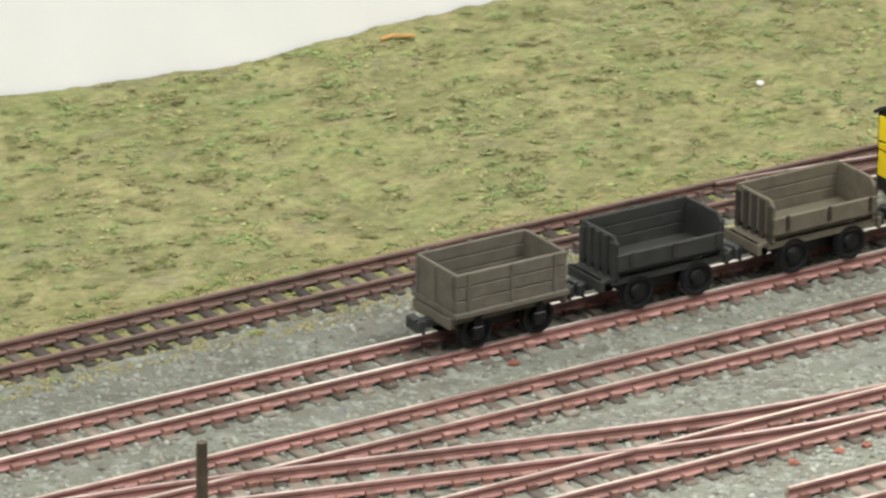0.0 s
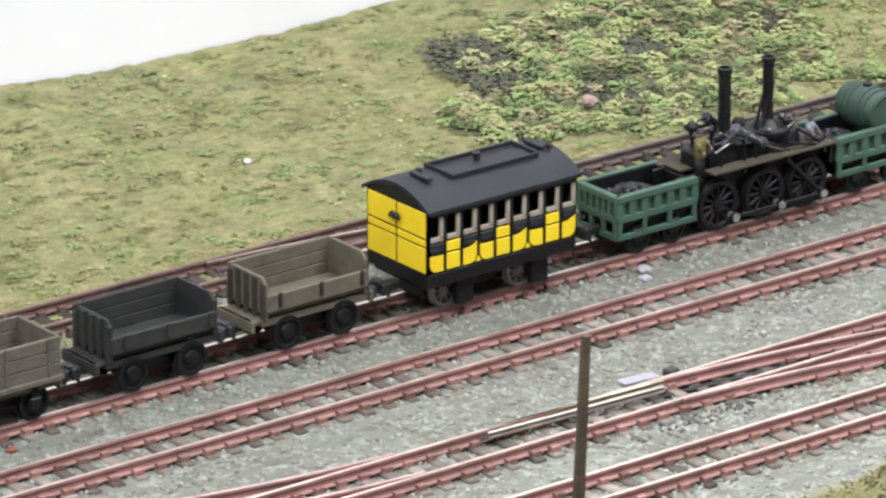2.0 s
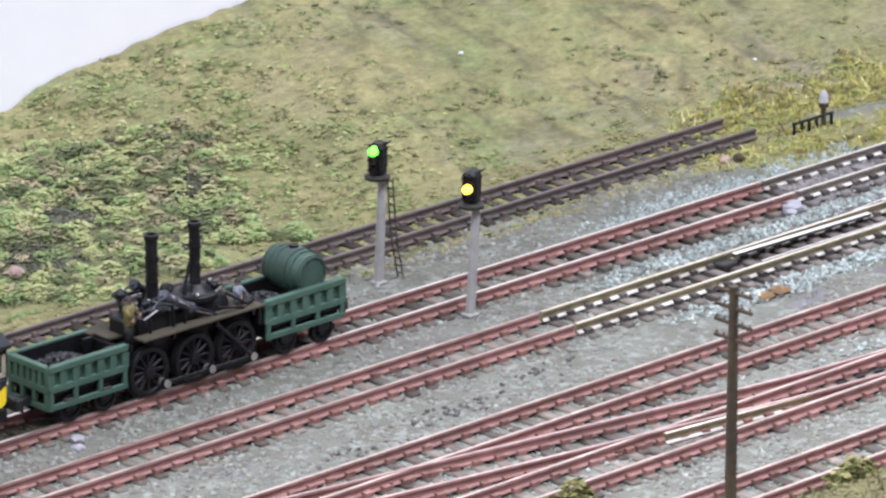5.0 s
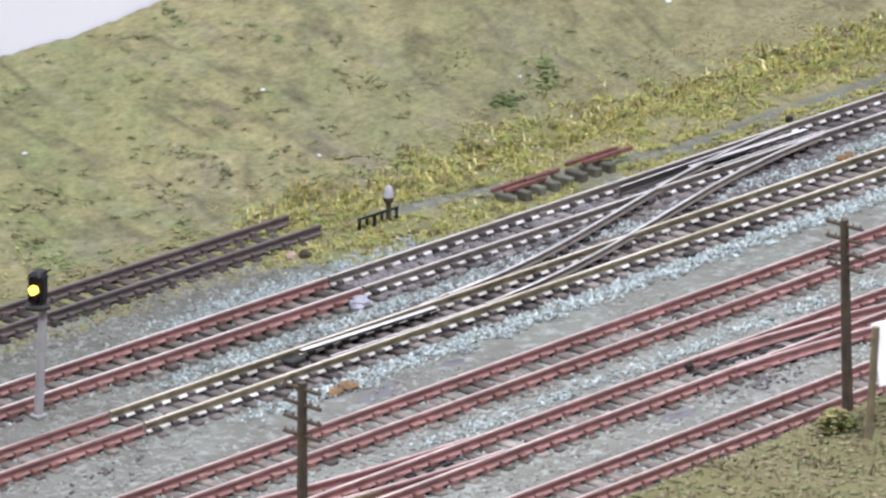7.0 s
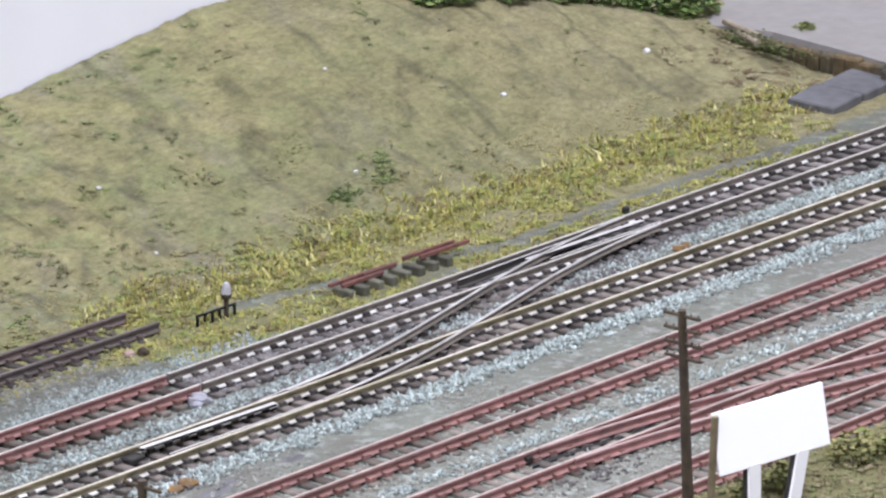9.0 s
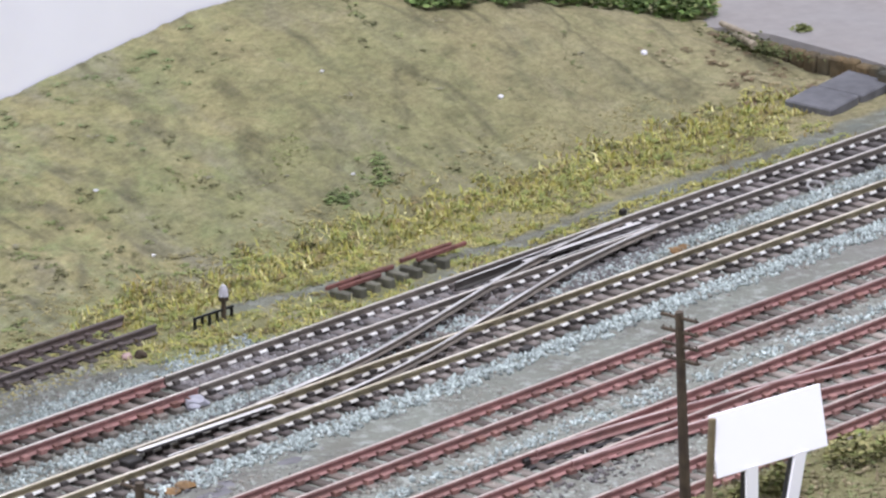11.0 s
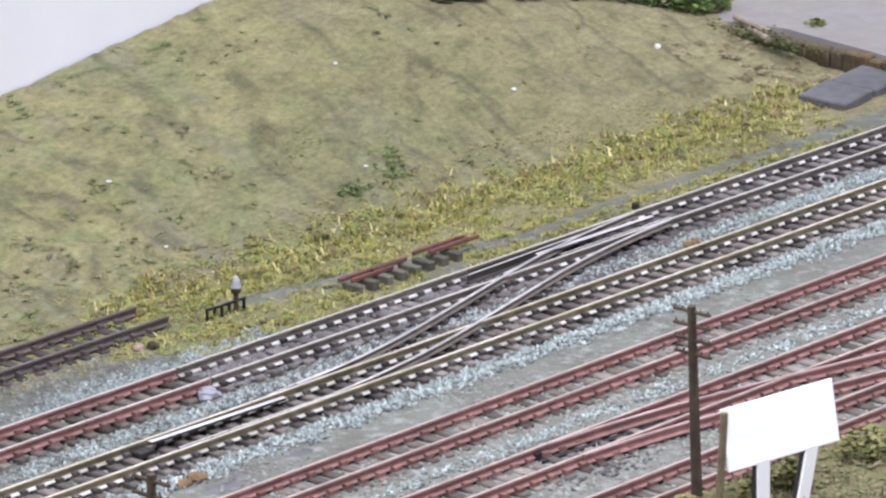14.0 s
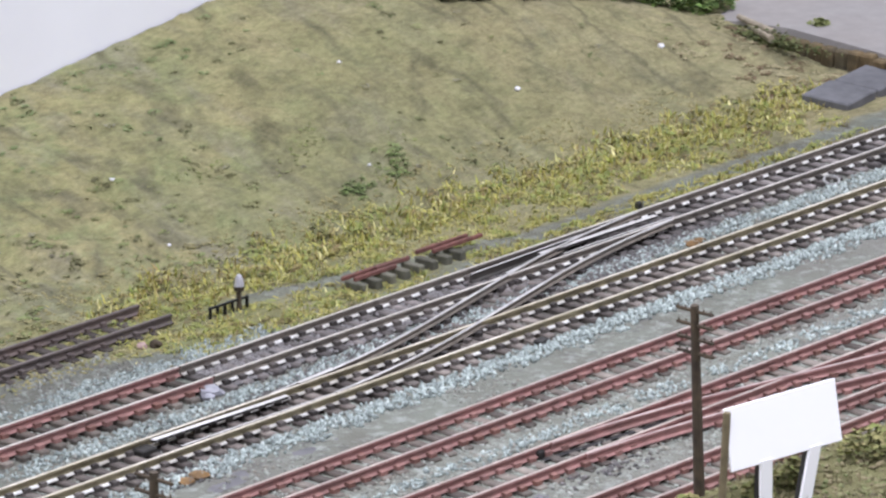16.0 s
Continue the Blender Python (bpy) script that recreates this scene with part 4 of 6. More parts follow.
def engine(x):
    root = thing("steam_engine", x, 0, 0, "black six-wheeled early steam locomotive with two tall chimneys", "locomotive")
    bm = bmesh.new()
    for y0, y1, start in ((-6.6, -3.4, 7.4), (3.4, 6.6, 2.6)):
        box(bm, (start + 37.8) / 2, (y0 + y1) / 2, 11.6, 37.8 - start, y1 - y0, 0.5, 0.1)
    box(bm, 5.4, 1.2, 11.6, 3.4, 4.6, 0.5, 0.1)
    box(bm, 34.0, 0, 11.6, 7.5, 8, 0.5, 0.1)
    part("footplate", bm, DECK, root, "worn brown wooden footplate")
    bm = bmesh.new()
    for y in (-3.3, 3.3):
        box(bm, 19.0, y, 9.6, 36.5, 0.7, 3.6, 0.1)
    # black block added between the wheels, closing the bright view through the spokes
    box(bm, 20.0, 0, 6.4, 30.0, 7.2, 6.0, 0.3)
    box(bm, 1.6, 0, 6.0, 3.4, 2.4, 1.6, 0.2)
    for ex in (3.6, 37.0):
        box(bm, ex, 0, 9.4, 0.8, 12.0, 3.4, 0.1)
    for wx in (4.5, 15.2, 26.0, 35.0):
        box(bm, wx, -5.8, 10.9, 0.6, 1.2, 1.2)
    part("frame", bm, BLACK, root)
    for k, wx in enumerate((9.6, 20.9, 31.4)):
        bm = bmesh.new()
        rod(bm, (wx, -4.4, 4.9), (wx, 4.4, 4.9), 0.6, 10)
        part("axle", bm, BLACK, root)
        for y in (-5.0, 5.0):
            wh = wheel(root, wx, y, 4.9, 12, BLACK)
            bm = bmesh.new()
            out = -1 if y < 0 else 1
            rod(bm, (wx + 2.9, y + out * 0.4, 2.3), (wx + 2.9, y + out * 2.3, 2.3), 0.8, 12)
            part("crank_pin", bm, IRON, wh, "bright steel crank pin")
    for y in (-6.7, 6.7):
        bm = bmesh.new()
        box(bm, 23.5, y, 2.3, 21.8, 0.5, 0.8, 0.12)
        for wx in (9.6, 20.9, 31.4):
            rod(bm, (wx + 2.9, y - 0.35, 2.3), (wx + 2.9, y + 0.35, 2.3), 0.95, 14)
        part("coupling_rod", bm, BLACK, root)
        bm = bmesh.new()
        rod(bm, (34.0, y, 2.5), (25.6, y + (0.4 if y < 0 else -0.4), 10.8), 0.4, 8)
        part("connecting_rod", bm, BLACK, root)
    # boiler with fire box and flue drum
    bm = bmesh.new()
    m = Matrix.Translation((8.6, 0, 12.2)) @ Matrix.Rotation(radians(90), 4, "Y")
    turned(bm, [(2.6, 0.0), (3.5, 0.3), (3.5, 22.6), (2.4, 23.6)], m, 28)
    for h in (1.0, 7.8, 14.6, 21.8):
        turned(bm, [(3.5, h - 0.3), (3.62, h - 0.3), (3.62, h + 0.3), (3.5, h + 0.3)], m, 28)
    box(bm, 8.2, 0, 12.2, 3.0, 5.6, 5.0, 0.4)
    part("boiler", bm, BLACK, root)
    bm = bmesh.new()
    turned(bm, [(4.3, 14.6), (4.4, 15.0), (4.4, 15.6), (3.2, 15.9), (2.2, 17.0), (1.7, 17.4)], Matrix.Translation((25.8, 0, 0)), 28)
    part("flue_drum", bm, BLACK, root)
    for cx, r, z0 in ((15.2, 1.2, 15.0), (25.9, 1.1, 16.0)):
        bm = bmesh.new()
        turned(bm, [(r + 0.5, z0), (r + 0.1, z0 + 1.2), (r, z0 + 2.0), (r, 28.3), (r + 0.22, 28.5), (r + 0.25, 29.4), (r - 0.2, 29.5), (r - 0.35, 28.9)], Matrix.Translation((cx, 0, 0)), 24)
        for h in (20.0, 24.5):
            turned(bm, [(r, h), (r + 0.14, h), (r + 0.14, h + 0.4), (r, h + 0.4)], Matrix.Translation((cx, 0, 0)), 24)
        part("chimney", bm, BLACK, root, "tall thin black chimney with flared rim")
    bm = bmesh.new()
    rod(bm, (22.4, -0.6, 16.0), (24.6, -0.2, 22.4), 0.32, 8)
    rod(bm, (23.6, -1.6, 16.0), (25.0, -0.6, 21.0), 0.28, 8)
    part("chimney_brace", bm, BLACK, root)
    for y in (-4.2, 4.2):
        bm = bmesh.new()
        rod(bm, (14.6, y, 18.4), (21.0, y, 14.6), 0.85, 14)
        rod(bm, (14.2, y, 18.7), (14.8, y, 18.3), 1.15, 14)
        rod(bm, (20.7, y, 14.8), (21.3, y, 14.4), 1.1, 14)
        part("cylinder", bm, GUNMETAL, root)
        for off in (-0.75, 0.75):
            bm = bmesh.new()
            rod(bm, (18.8, y + off, 16.2), (27.2, y + off, 11.9), 0.2, 8)
            part("guide_rod", bm, GUNMETAL, root)
        bm = bmesh.new()
        rod(bm, (21.6, y, 14.2), (26.6, y, 11.4), 0.26, 8)
        rod(bm, (9.2, y, 18.0), (14.2, y, 18.6), 0.22, 8)
        part("piston_rod", bm, GUNMETAL, root, "bright steel piston rod")
        bm = bmesh.new()
        for sx in (16.2, 19.0, 10.5):
            rod(bm, (sx, y - 0.4, 16.6), (sx + 0.6, y, 11.6), 0.3, 6)
        part("cylinder_stay", bm, BLACK, root)
    for bx, by, bz, br in ((9.4, 2.2, 18.2, 1.3), (11.6, -2.4, 17.0, 0.9), (19.8, 1.6, 17.2, 1.1), (29.4, -1.6, 16.4, 0.9), (31.0, 1.6, 15.8, 1.0), (7.6, -1.0, 17.6, 1.0), (18.2, -2.2, 16.8, 0.8), (21.4, 2.4, 16.8, 1.0), (12.6, 0.6, 17.4, 0.8)):
        bm = bmesh.new()
        ball(bm, (bx, by, bz), br, 10)
        rod(bm, (bx, by, bz - 2.4), (bx, by, bz), br * 0.5, 8)
        part("oil_cup", bm, BLACK, root)
    bm = bmesh.new()
    box(bm, 18.2, 0.8, 17.0, 5.6, 0.6, 0.6, 0.1)
    box(bm, 12.2, 3.0, 17.6, 5.0, 0.6, 0.6, 0.1)
    part("valve_rod", bm, BLACK, root)
    # knobs in bright iron, doubling as glints on the fittings
    for bx, by, bz in ((16.2, -4.9, 17.9), (9.9, 2.0, 19.3), (23.8, -3.0, 16.2), (29.0, -0.8, 17.3), (8.2, -3.6, 17.2)):
        bm = bmesh.new()
        ball(bm, (bx, by, bz), 0.36, 8)
        part("fitting_knob", bm, IRON, root, "small metal knob made bright as a glint")
    for a, b in (((8.0, -3.8, 16.2), (13.6, -4.2, 16.9)), ((7.2, 2.4, 18.6), (9.4, 1.8, 17.4)), ((6.8, -3.0, 17.4), (8.4, -3.8, 18.4)), ((10.6, -4.6, 16.0), (13.0, -4.8, 18.2)), ((12.4, -4.9, 17.4), (16.6, -5.0, 16.4)), ((28.6, -2.4, 15.4), (30.4, -4.0, 17.0))):
        bm = bmesh.new()
        rod(bm, a, b, 0.19, 6)
        part("pipe", bm, GUNMETAL, root, "thin dark metal pipe")
    for a, b in (((30.6, -3.2, 15.0), (34.6, -5.4, 12.2)), ((26.6, -5.4, 13.6), (33.2, -5.6, 12.0))):
        bm = bmesh.new()
        rod(bm, a, b, 0.28, 6)
        part("hand_lever", bm, BLACK, root)
    # thin bright rods added as highlights on the dark engine, not known linkage
    for a, b in (((9.0, -4.9, 15.2), (12.2, -5.0, 16.4)), ((17.4, -5.2, 17.0), (20.2, -5.2, 15.2)), ((22.0, -4.6, 13.8), (26.0, -4.8, 12.2)), ((27.6, -2.6, 15.0), (29.6, -3.4, 16.6)),
                 ((6.6, -2.6, 15.4), (7.8, -3.0, 18.0)), ((11.4, -3.2, 18.2), (14.0, -3.4, 17.0)), ((30.2, 0.4, 14.4), (31.6, -0.6, 16.2))):
        bm = bmesh.new()
        rod(bm, a, b, 0.13, 6)
        part("glint_link", bm, IRON, root, "thin bright rod added as a glint on the engine")
    return root


engine(18.5)

bare = thing("point_blade_set", -67, Y3, -0.1, "bare bright point blades in the third track", "point blade", "", "structure")
BLADEFORM = [(u * 0.8, w * 0.45) for u, w in RAILFORM]
for xa, xb, ya, yb, mats in ((-1, 38, 5.1, 3.9, (BRASS, KHAKITOP, BRASS)), (-2, 36, 3.1, 1.5, (GREYSIDE, SILVER, GREYSIDE)), (-2, 10, 3.1, 2.6, (GREYSIDE, BLADETOP, GREYSIDE))):
    ob = part("point_blade", rail_mesh(lambda x: ya + (yb - ya) * (x - xa) / (xb - xa), 0, xa, xb, 12.0, BLADEFORM), mats, bare)
    ob.location.z = (0.15 if xb == 10 else 0.1) * MM

# ---- lineside things ----
def signal(x, y, lit, label, tall=22.0, lean=0.05, ladder=True):
    """A mast with a ladder behind it, a round platform and a head of three lenses."""
    root = thing("colour_light_signal", x, y, BED, label, "railway signal", "colour light signals")
    bm = bmesh.new()
    rod(bm, (0, 0, 0), (lean * tall, 0, tall), 1.0, 12, 0.9)
    box(bm, 0, 0, 0.4, 2.8, 2.6, 0.8, 0.2)
    part("mast", bm, GREYPLASTIC, root, "grey round mast")
    foot, head_x = Vector((5.4, -0.6, 0.2)), lean * tall
    top = Vector((head_x + 1.5, -0.6, tall - 0.2))
    bm = bmesh.new()
    for dy in (-0.8, 0.8):
        mid = foot.lerp(top, 0.45) + Vector((-0.7, dy, 0))
        rod(bm, foot + Vector((0, dy, 0)), mid, 0.17, 6)
        rod(bm, mid, top + Vector((0, dy, 0)), 0.17, 6)
    for k in range(13):
        f = (k + 0.7) / 13.2
        at = foot.lerp(top, f) + Vector((-0.7 * (1 - abs(f - 0.45) / 0.55), 0, 0))
        rod(bm, at + Vector((0, -0.8, 0)), at + Vector((0, 0.8, 0)), 0.17, 5)
    if ladder:
        part("ladder", bm, LADDERBROWN, root, "thin dark brown ladder")
    turn = Matrix.Translation((head_x - 1.1, 0.3, 0)) @ Matrix.Rotation(radians(16), 4, "Z")
    bm = bmesh.new()
    turned(bm, [(1.2, tall - 0.5), (2.5, tall - 0.1), (2.6, tall + 0.5), (1.6, tall + 0.9)], turn, 16)
    part("platform", bm, IRONBLACK, root, "round black platform")
    bm = bmesh.new()
    box(bm, 0, 0, tall + 3.9, 2.4, 3.4, 6.2, 0.5, turn)
    box(bm, 1.7, 0.2, tall + 4.2, 1.4, 2.6, 4.6, 0.3, turn)
    box(bm, 1.0, 0, tall + 6.9, 2.6, 2.2, 0.5, 0.15, turn)
    rod(bm, turn @ Vector((1.2, -0.8, tall + 6.6)), turn @ Vector((3.2, -1.2, tall + 7.0)), 0.2, 6)
    rod(bm, turn @ Vector((2.2, 0.8, tall + 2.2)), turn @ Vector((3.4, -0.4, tall + 5.6)), 0.22, 6)
    head = part("signal_head", bm, BLACK, root, "black signal head")
    for k, name in enumerate(("green", "yellow", "red")):
        z = tall + 5.9 - 2.0 * k
        bm = bmesh.new()
        on = name == lit
        rod(bm, turn @ Vector((-1.0, 0, z)), turn @ Vector((-2.1 if on else -1.4, 0, z)), 1.0 if on else 0.85, 16, 0.85)
        part("lens", bm, LIT[name] if on else DARKLENS, head)
        if on:
            continue
        bm = bmesh.new()
        rings = []
        for d, r in ((-1.1, 1.05), (-2.2, 1.0)):
            rings.append([bm.verts.new(turn @ Vector((d, r * math.cos(a), z + r * math.sin(a)))) for a in [math.pi * q / 8 for q in range(9)]])
        for q in range(8):
            bm.faces.new((rings[0][q], rings[0][q + 1], rings[1][q + 1], rings[1][q]))
        bmesh.ops.solidify(bm, geom=bm.faces[:], thickness=0.15)
        part("lens_hood", bm, BLACK, head)
    return root


LADDERBROWN = mat("dark_ladder_iron", (0.055, 0.048, 0.042), 0.7, var=0.3, size=2)
LIT = {"green": glow("green_signal_light", (0.13, 1.0, 0.04), 3.2), "yellow": glow("yellow_signal_light", (1.0, 0.68, 0.07), 2.4)}
DARKLENS = mat("unlit_lens", (0.03, 0.02, 0.02), 0.2, var=0.1, size=3, bump=0)
signal(108.0, 17.5, "green", "colour light signal showing green on a grey mast")
signal(107.9, -8.8, "yellow", "colour light signal showing yellow on a grey mast", 22.4, 0.07, False)


def telegraph_pole(x, y, top, lean, label, arms=4):
    base = ground_height(x, y)
    root = thing("telegraph_pole", x, y, base - 0.6, label, "telegraph pole", "telegraph poles", turn=0)
    h = top - base
    bm = bmesh.new()
    rod(bm, (0, 0, 0), (lean * h, 0, h), 1.15, 12, 0.85)
    part("pole", bm, POLEWOOD, root)
    for k in range(arms):
        z = h - 1.2 - 2.9 * k
        bm = bmesh.new()
        box(bm, lean * z, 0, z, 0.7, 9.0, 0.6, 0.1)
        for d in (-4.0, -2.2, 2.2, 4.0):
            rod(bm, (lean * z, d, z + 0.2), (lean * z, d, z + 0.8), 0.17, 6)
        part("crossarm", bm, POLEWOOD, root)
    return root


telegraph_pole(-254, -104, 43.8, 0.0, "bare brown telegraph pole at the edge of the track bed", 0)
telegraph_pole(-100.8, -121, 45.0, 0.04, "bare brown telegraph pole standing in the near grass", 0)
telegraph_pole(60.3, -125, 45.0, 0.0, "brown telegraph pole with crossarms beside the fifth track")
telegraph_pole(212.8, -126, 40.4, -0.066, "brown telegraph pole with crossarms near the white board")


SIGNWHITE = mat("bright_white_card", (0.97, 0.97, 0.98), 0.5, var=0.01, size=10, bump=0)


def signboard():
    x, y = 221.5, -140.0
    base = ground_height(x, y)
    root = thing("signboard", x, y, base, "blank white signboard on two white legs in the grass", "signboard", turn=-8)
    bm = bmesh.new()
    box(bm, 0, 0, 0, 29.8, 0.5, 12.4, 0.1, Matrix.Translation((0, 0.8, 15.6 - base)) @ Matrix.Rotation(radians(-12), 4, "X"))
    part("board", bm, SIGNWHITE, root)
    for dx, lean in ((-5.6, 0.3), (7.6, -2.8)):
        tall, shear = 12.2 - base, Matrix.Shear("XZ", 4, (0.0, 0.0))
        shear[0][2] = -lean / tall
        # a black box added behind each leg draws its dark left side
        for name, x, y, sx, sy, m in (("leg", dx + lean, -0.5, 3.1, 0.7, SIGNWHITE), ("leg_dark_side", dx + lean - 0.5, 0.45, 2.4, 1.1, IRONBLACK)):
            bm = bmesh.new()
            box(bm, 0, 0, 0, sx, sy, tall, 0.1, Matrix.Translation((x, y, tall / 2 - 2.0)) @ shear @ Matrix.Translation((-lean * 0.5, 0, 0)))
            part(name, bm, m, root, "black box added as the dark side of the white leg" if name == "leg_dark_side" else "")
    bm = bmesh.new()
    rod(bm, (-16.4, 0.6, -2.0), (-15.2, 0.6, 21.5 - base), 0.75, 8)
    part("side_post", bm, mat("olive_brown_post", (0.19, 0.155, 0.09), 0.85, var=0.25, size=2), root, "brown wooden side post")


signboard()


def buffer_lamp():
    root = thing("buffer_lamp", 246.5, 27, BED, "small white lamp on a dark post behind the siding's end", "lamp")
    bm = bmesh.new()
    rod(bm, (0, 0, 0), (0, 0, 5.2), 0.55, 8)
    box(bm, 0, 0, 5.0, 1.8, 1.8, 1.6, 0.3)
    part("post", bm, POLEWOOD, root)
    bm = bmesh.new()
    rod(bm, (0, 0, 5.4), (0, 0, 7.2), 1.1, 10, 0.9)
    ball(bm, (0, 0, 7.4), 0.7, 10)
    part("lamp_head", bm, mat("lamp_grey_white", (0.55, 0.54, 0.57), 0.6, var=0.2, size=1.5), root)


buffer_lamp()


def low_rack(x, y, length, label):
    root = thing("low_rack", x, y, BED, label, "rack")
    bm = bmesh.new()
    box(bm, length / 2, 0, 2.5, length, 0.6, 0.5, 0.1)
    part("top_rail", bm, BLACK, root)
    for k in range(6):
        bm = bmesh.new()
        box(bm, 0.5 + (length - 1) * k / 5, 0, 1.0, 0.55, 0.6, 2.6, 0.08)
        part("leg", bm, BLACK, root)


low_rack(237.0, 27.0, 12.5, "black low stop fence at the siding's end")


DARKRUST = mat("dark_red_rust", (0.215, 0.085, 0.068), 0.75, var=0.35, size=2, second=(0.13, 0.062, 0.05))
TIEMOSS = mat("mossy_bearer", (0.085, 0.085, 0.062), 0.9, var=0.35, size=2, second=(0.14, 0.135, 0.10), each=0.3)


def spare_rails():
    root = thing("rail_stack", 272, 19, BED, "rusty spare rails lying on short timber bearers", "rail stack")
    for k in range(8):
        bm = bmesh.new()
        box(bm, 1.5 + 4.6 * k, -1.5, 0.9, 2.0, 5.4, 2.2, 0.2)
        part("bearer", bm, TIEMOSS, root)
    for dy, x0, x1, z in ((1.4, 0, 19, 2.4), (-0.9, 1.5, 15, 2.4), (0.6, 10, 21, 2.6), (1.2, 24, 41, 3.0), (-1.0, 27, 43.5, 3.0)):
        bm = bmesh.new()
        box(bm, (x0 + x1) / 2, dy, z, x1 - x0, 0.8, 0.9, 0.12)
        part("spare_rail", bm, DARKRUST, root)


spare_rails()


def figurine(x, y, z, h, coat, legs, label, seated=False):
    """A plain doll: rounded body, arms and head in one mesh."""
    bm = bmesh.new()
    k = h / 9.0
    if seated:
        rod(bm, (0.6, -1.0, 0.4), (2.2, -2.2, 0.3), 0.5 * k, 8, mat=1)
        rod(bm, (-0.4, -1.0, 0.4), (0.8, -2.6, 0.3), 0.5 * k, 8, mat=1)
        low = 0.0
    else:
        for d in (-0.5, 0.5):
            rod(bm, (d * k, 0, 0), (d * 0.9 * k, 0, 3.4 * k), 0.55 * k, 8, 0.7 * k, mat=1)
        low = 3.0 * k
    turned(bm, [(0.9 * k, low), (1.3 * k, low + 0.4), (1.2 * k, low + 2.4 * k), (1.35 * k, low + 3.4 * k), (0.5 * k, low + 4.0 * k)], Matrix.Diagonal((1, 0.75, 1, 1)), 12, mat=0)
    for d in (-1, 1):
        rod(bm, (1.25 * d * k, 0, low + 3.3 * k), (1.5 * d * k + 0.6, -0.9 * k, low + 1.5 * k), 0.42 * k, 8, mat=0)
        ball(bm, (1.5 * d * k + 0.7, -1.0 * k, low + 1.4 * k), 0.42 * k, 8, mat=2)
    ball(bm, (0, 0, low + 4.6 * k), 0.7 * k, 10, mat=2)
    turned(bm, [(0.85 * k, low + 4.75 * k), (0.85 * k, low + 4.9 * k), (0.6 * k, low + 5.0 * k), (0.55 * k, low + 5.4 * k)], Matrix.Identity(4), 12, mat=1)
    ob = part("figurine", bm, [coat, legs, FLESH], None, smooth=True)
    ob.matrix_basis = pose(x * MM, y * MM, z * MM, 0, 0, 25)
    return tagged(ob, label, "figurine")


FLESH = mat("figurine_flesh_paint", (0.46, 0.29, 0.21), 0.6, var=0.1, size=1)
OLIVECOAT = mat("olive_figure_paint", (0.17, 0.145, 0.05), 0.6, var=0.2, size=1)
DARKTROUSER = mat("dark_figure_paint", (0.014, 0.014, 0.014), 0.6, var=0.2, size=1)
GREYCOAT = mat("slate_figure_paint", (0.24, 0.26, 0.30), 0.6, var=0.3, size=1)
figurine(23.6, -5.0, 11.85, 9.6, OLIVECOAT, DARKTROUSER, "painted figurine in olive coat on the engine's footplate")
figurine(53.0, -2.4, 11.85, 8.0, GREYCOAT, DARKTROUSER, "painted seated figurine in slate grey on the footplate", True)

# ---- stub of an old turnout between siding and main track ----
stub = thing("stub_track", 0, 0, 0, "abandoned rusty turnout rail with dark timbers", "railway track", "", "structure")
bent = lambda x: 35.2 - 0.0015 * min(max(x + 80, 0), 60) ** 2 - 0.18 * max(0, x + 20)
for off, xa, xb, mats in ((4.8, -58, 42, (BRICKRUST, WORNTOP, BRICKRUST)), (4.8, 42.3, 84, (GREYSIDE, STEEL, GREYSIDE)), (-4.8, -58, 24, (BRICKRUST, SILVER, BRICKRUST)), (2.6, -21, -3, (RUST2, SILVER, RUST2))):
    ob = part("rail", rail_mesh(bent, off, xa, xb, 6.0, THINFORM if off == 2.6 else RAILFORM), mats, stub)
    ob.location.z = -0.1 * MM
for k in range(27):
    x = -56 + 5.2 * k
    ob = new("timber", SLEEPERS["old"])
    ob.parent = stub
    ob.matrix_local = pose(x * MM, (bent(x) - (0.0 if x < 20 else 1.5)) * MM, -0.35 * MM, 0, 0, math.degrees(math.atan(bent(x + 0.5) - bent(x - 0.5))) + random.uniform(-4, 4))


# ---- road, crossing slab, stones and scrap ----
ROADGREY = mat("grey_road_surface", (0.285, 0.27, 0.255), 0.9, var=0.1, size=4, second=(0.27, 0.25, 0.232), bump=0.15)
STONEWALL = mat("mossy_edge_stone", (0.15, 0.105, 0.05), 0.9, var=0.4, size=2.5, second=(0.06, 0.06, 0.045), bump=0.5)
SLATE = mat("slate_slab", (0.15, 0.15, 0.156), 0.75, var=0.25, size=3, second=(0.095, 0.095, 0.10), bump=0.2)
PALEWOOD = mat("pale_log", (0.37, 0.315, 0.23), 0.8, var=0.2, size=2)
bm = bmesh.new()
pts = [(483, 6), (488, 40), (491, 70), (484, 95), (470, 124), (640, 124), (640, 6)]
up = [bm.verts.new((x, y, 2.6 + 0.02 * (x - 480))) for x, y in pts]
dn = [bm.verts.new((x - 1.5, y, -4)) for x, y in pts]
bm.faces.new(up[::-1])
for k in range(len(pts)):
    q = (k + 1) % len(pts)
    bm.faces.new((up[k], up[q], dn[q], dn[k]))
bmesh.ops.recalc_face_normals(bm, faces=bm.faces)
tagged(part("road", bm, ROADGREY), "pale grey model road beyond the grass bank", "road", kind="structure")
kerb = thing("kerb_wall", 484, 40, -3, "dark mossy stone edging along the road", "wall", "", "structure")
rnd = random.Random(11)
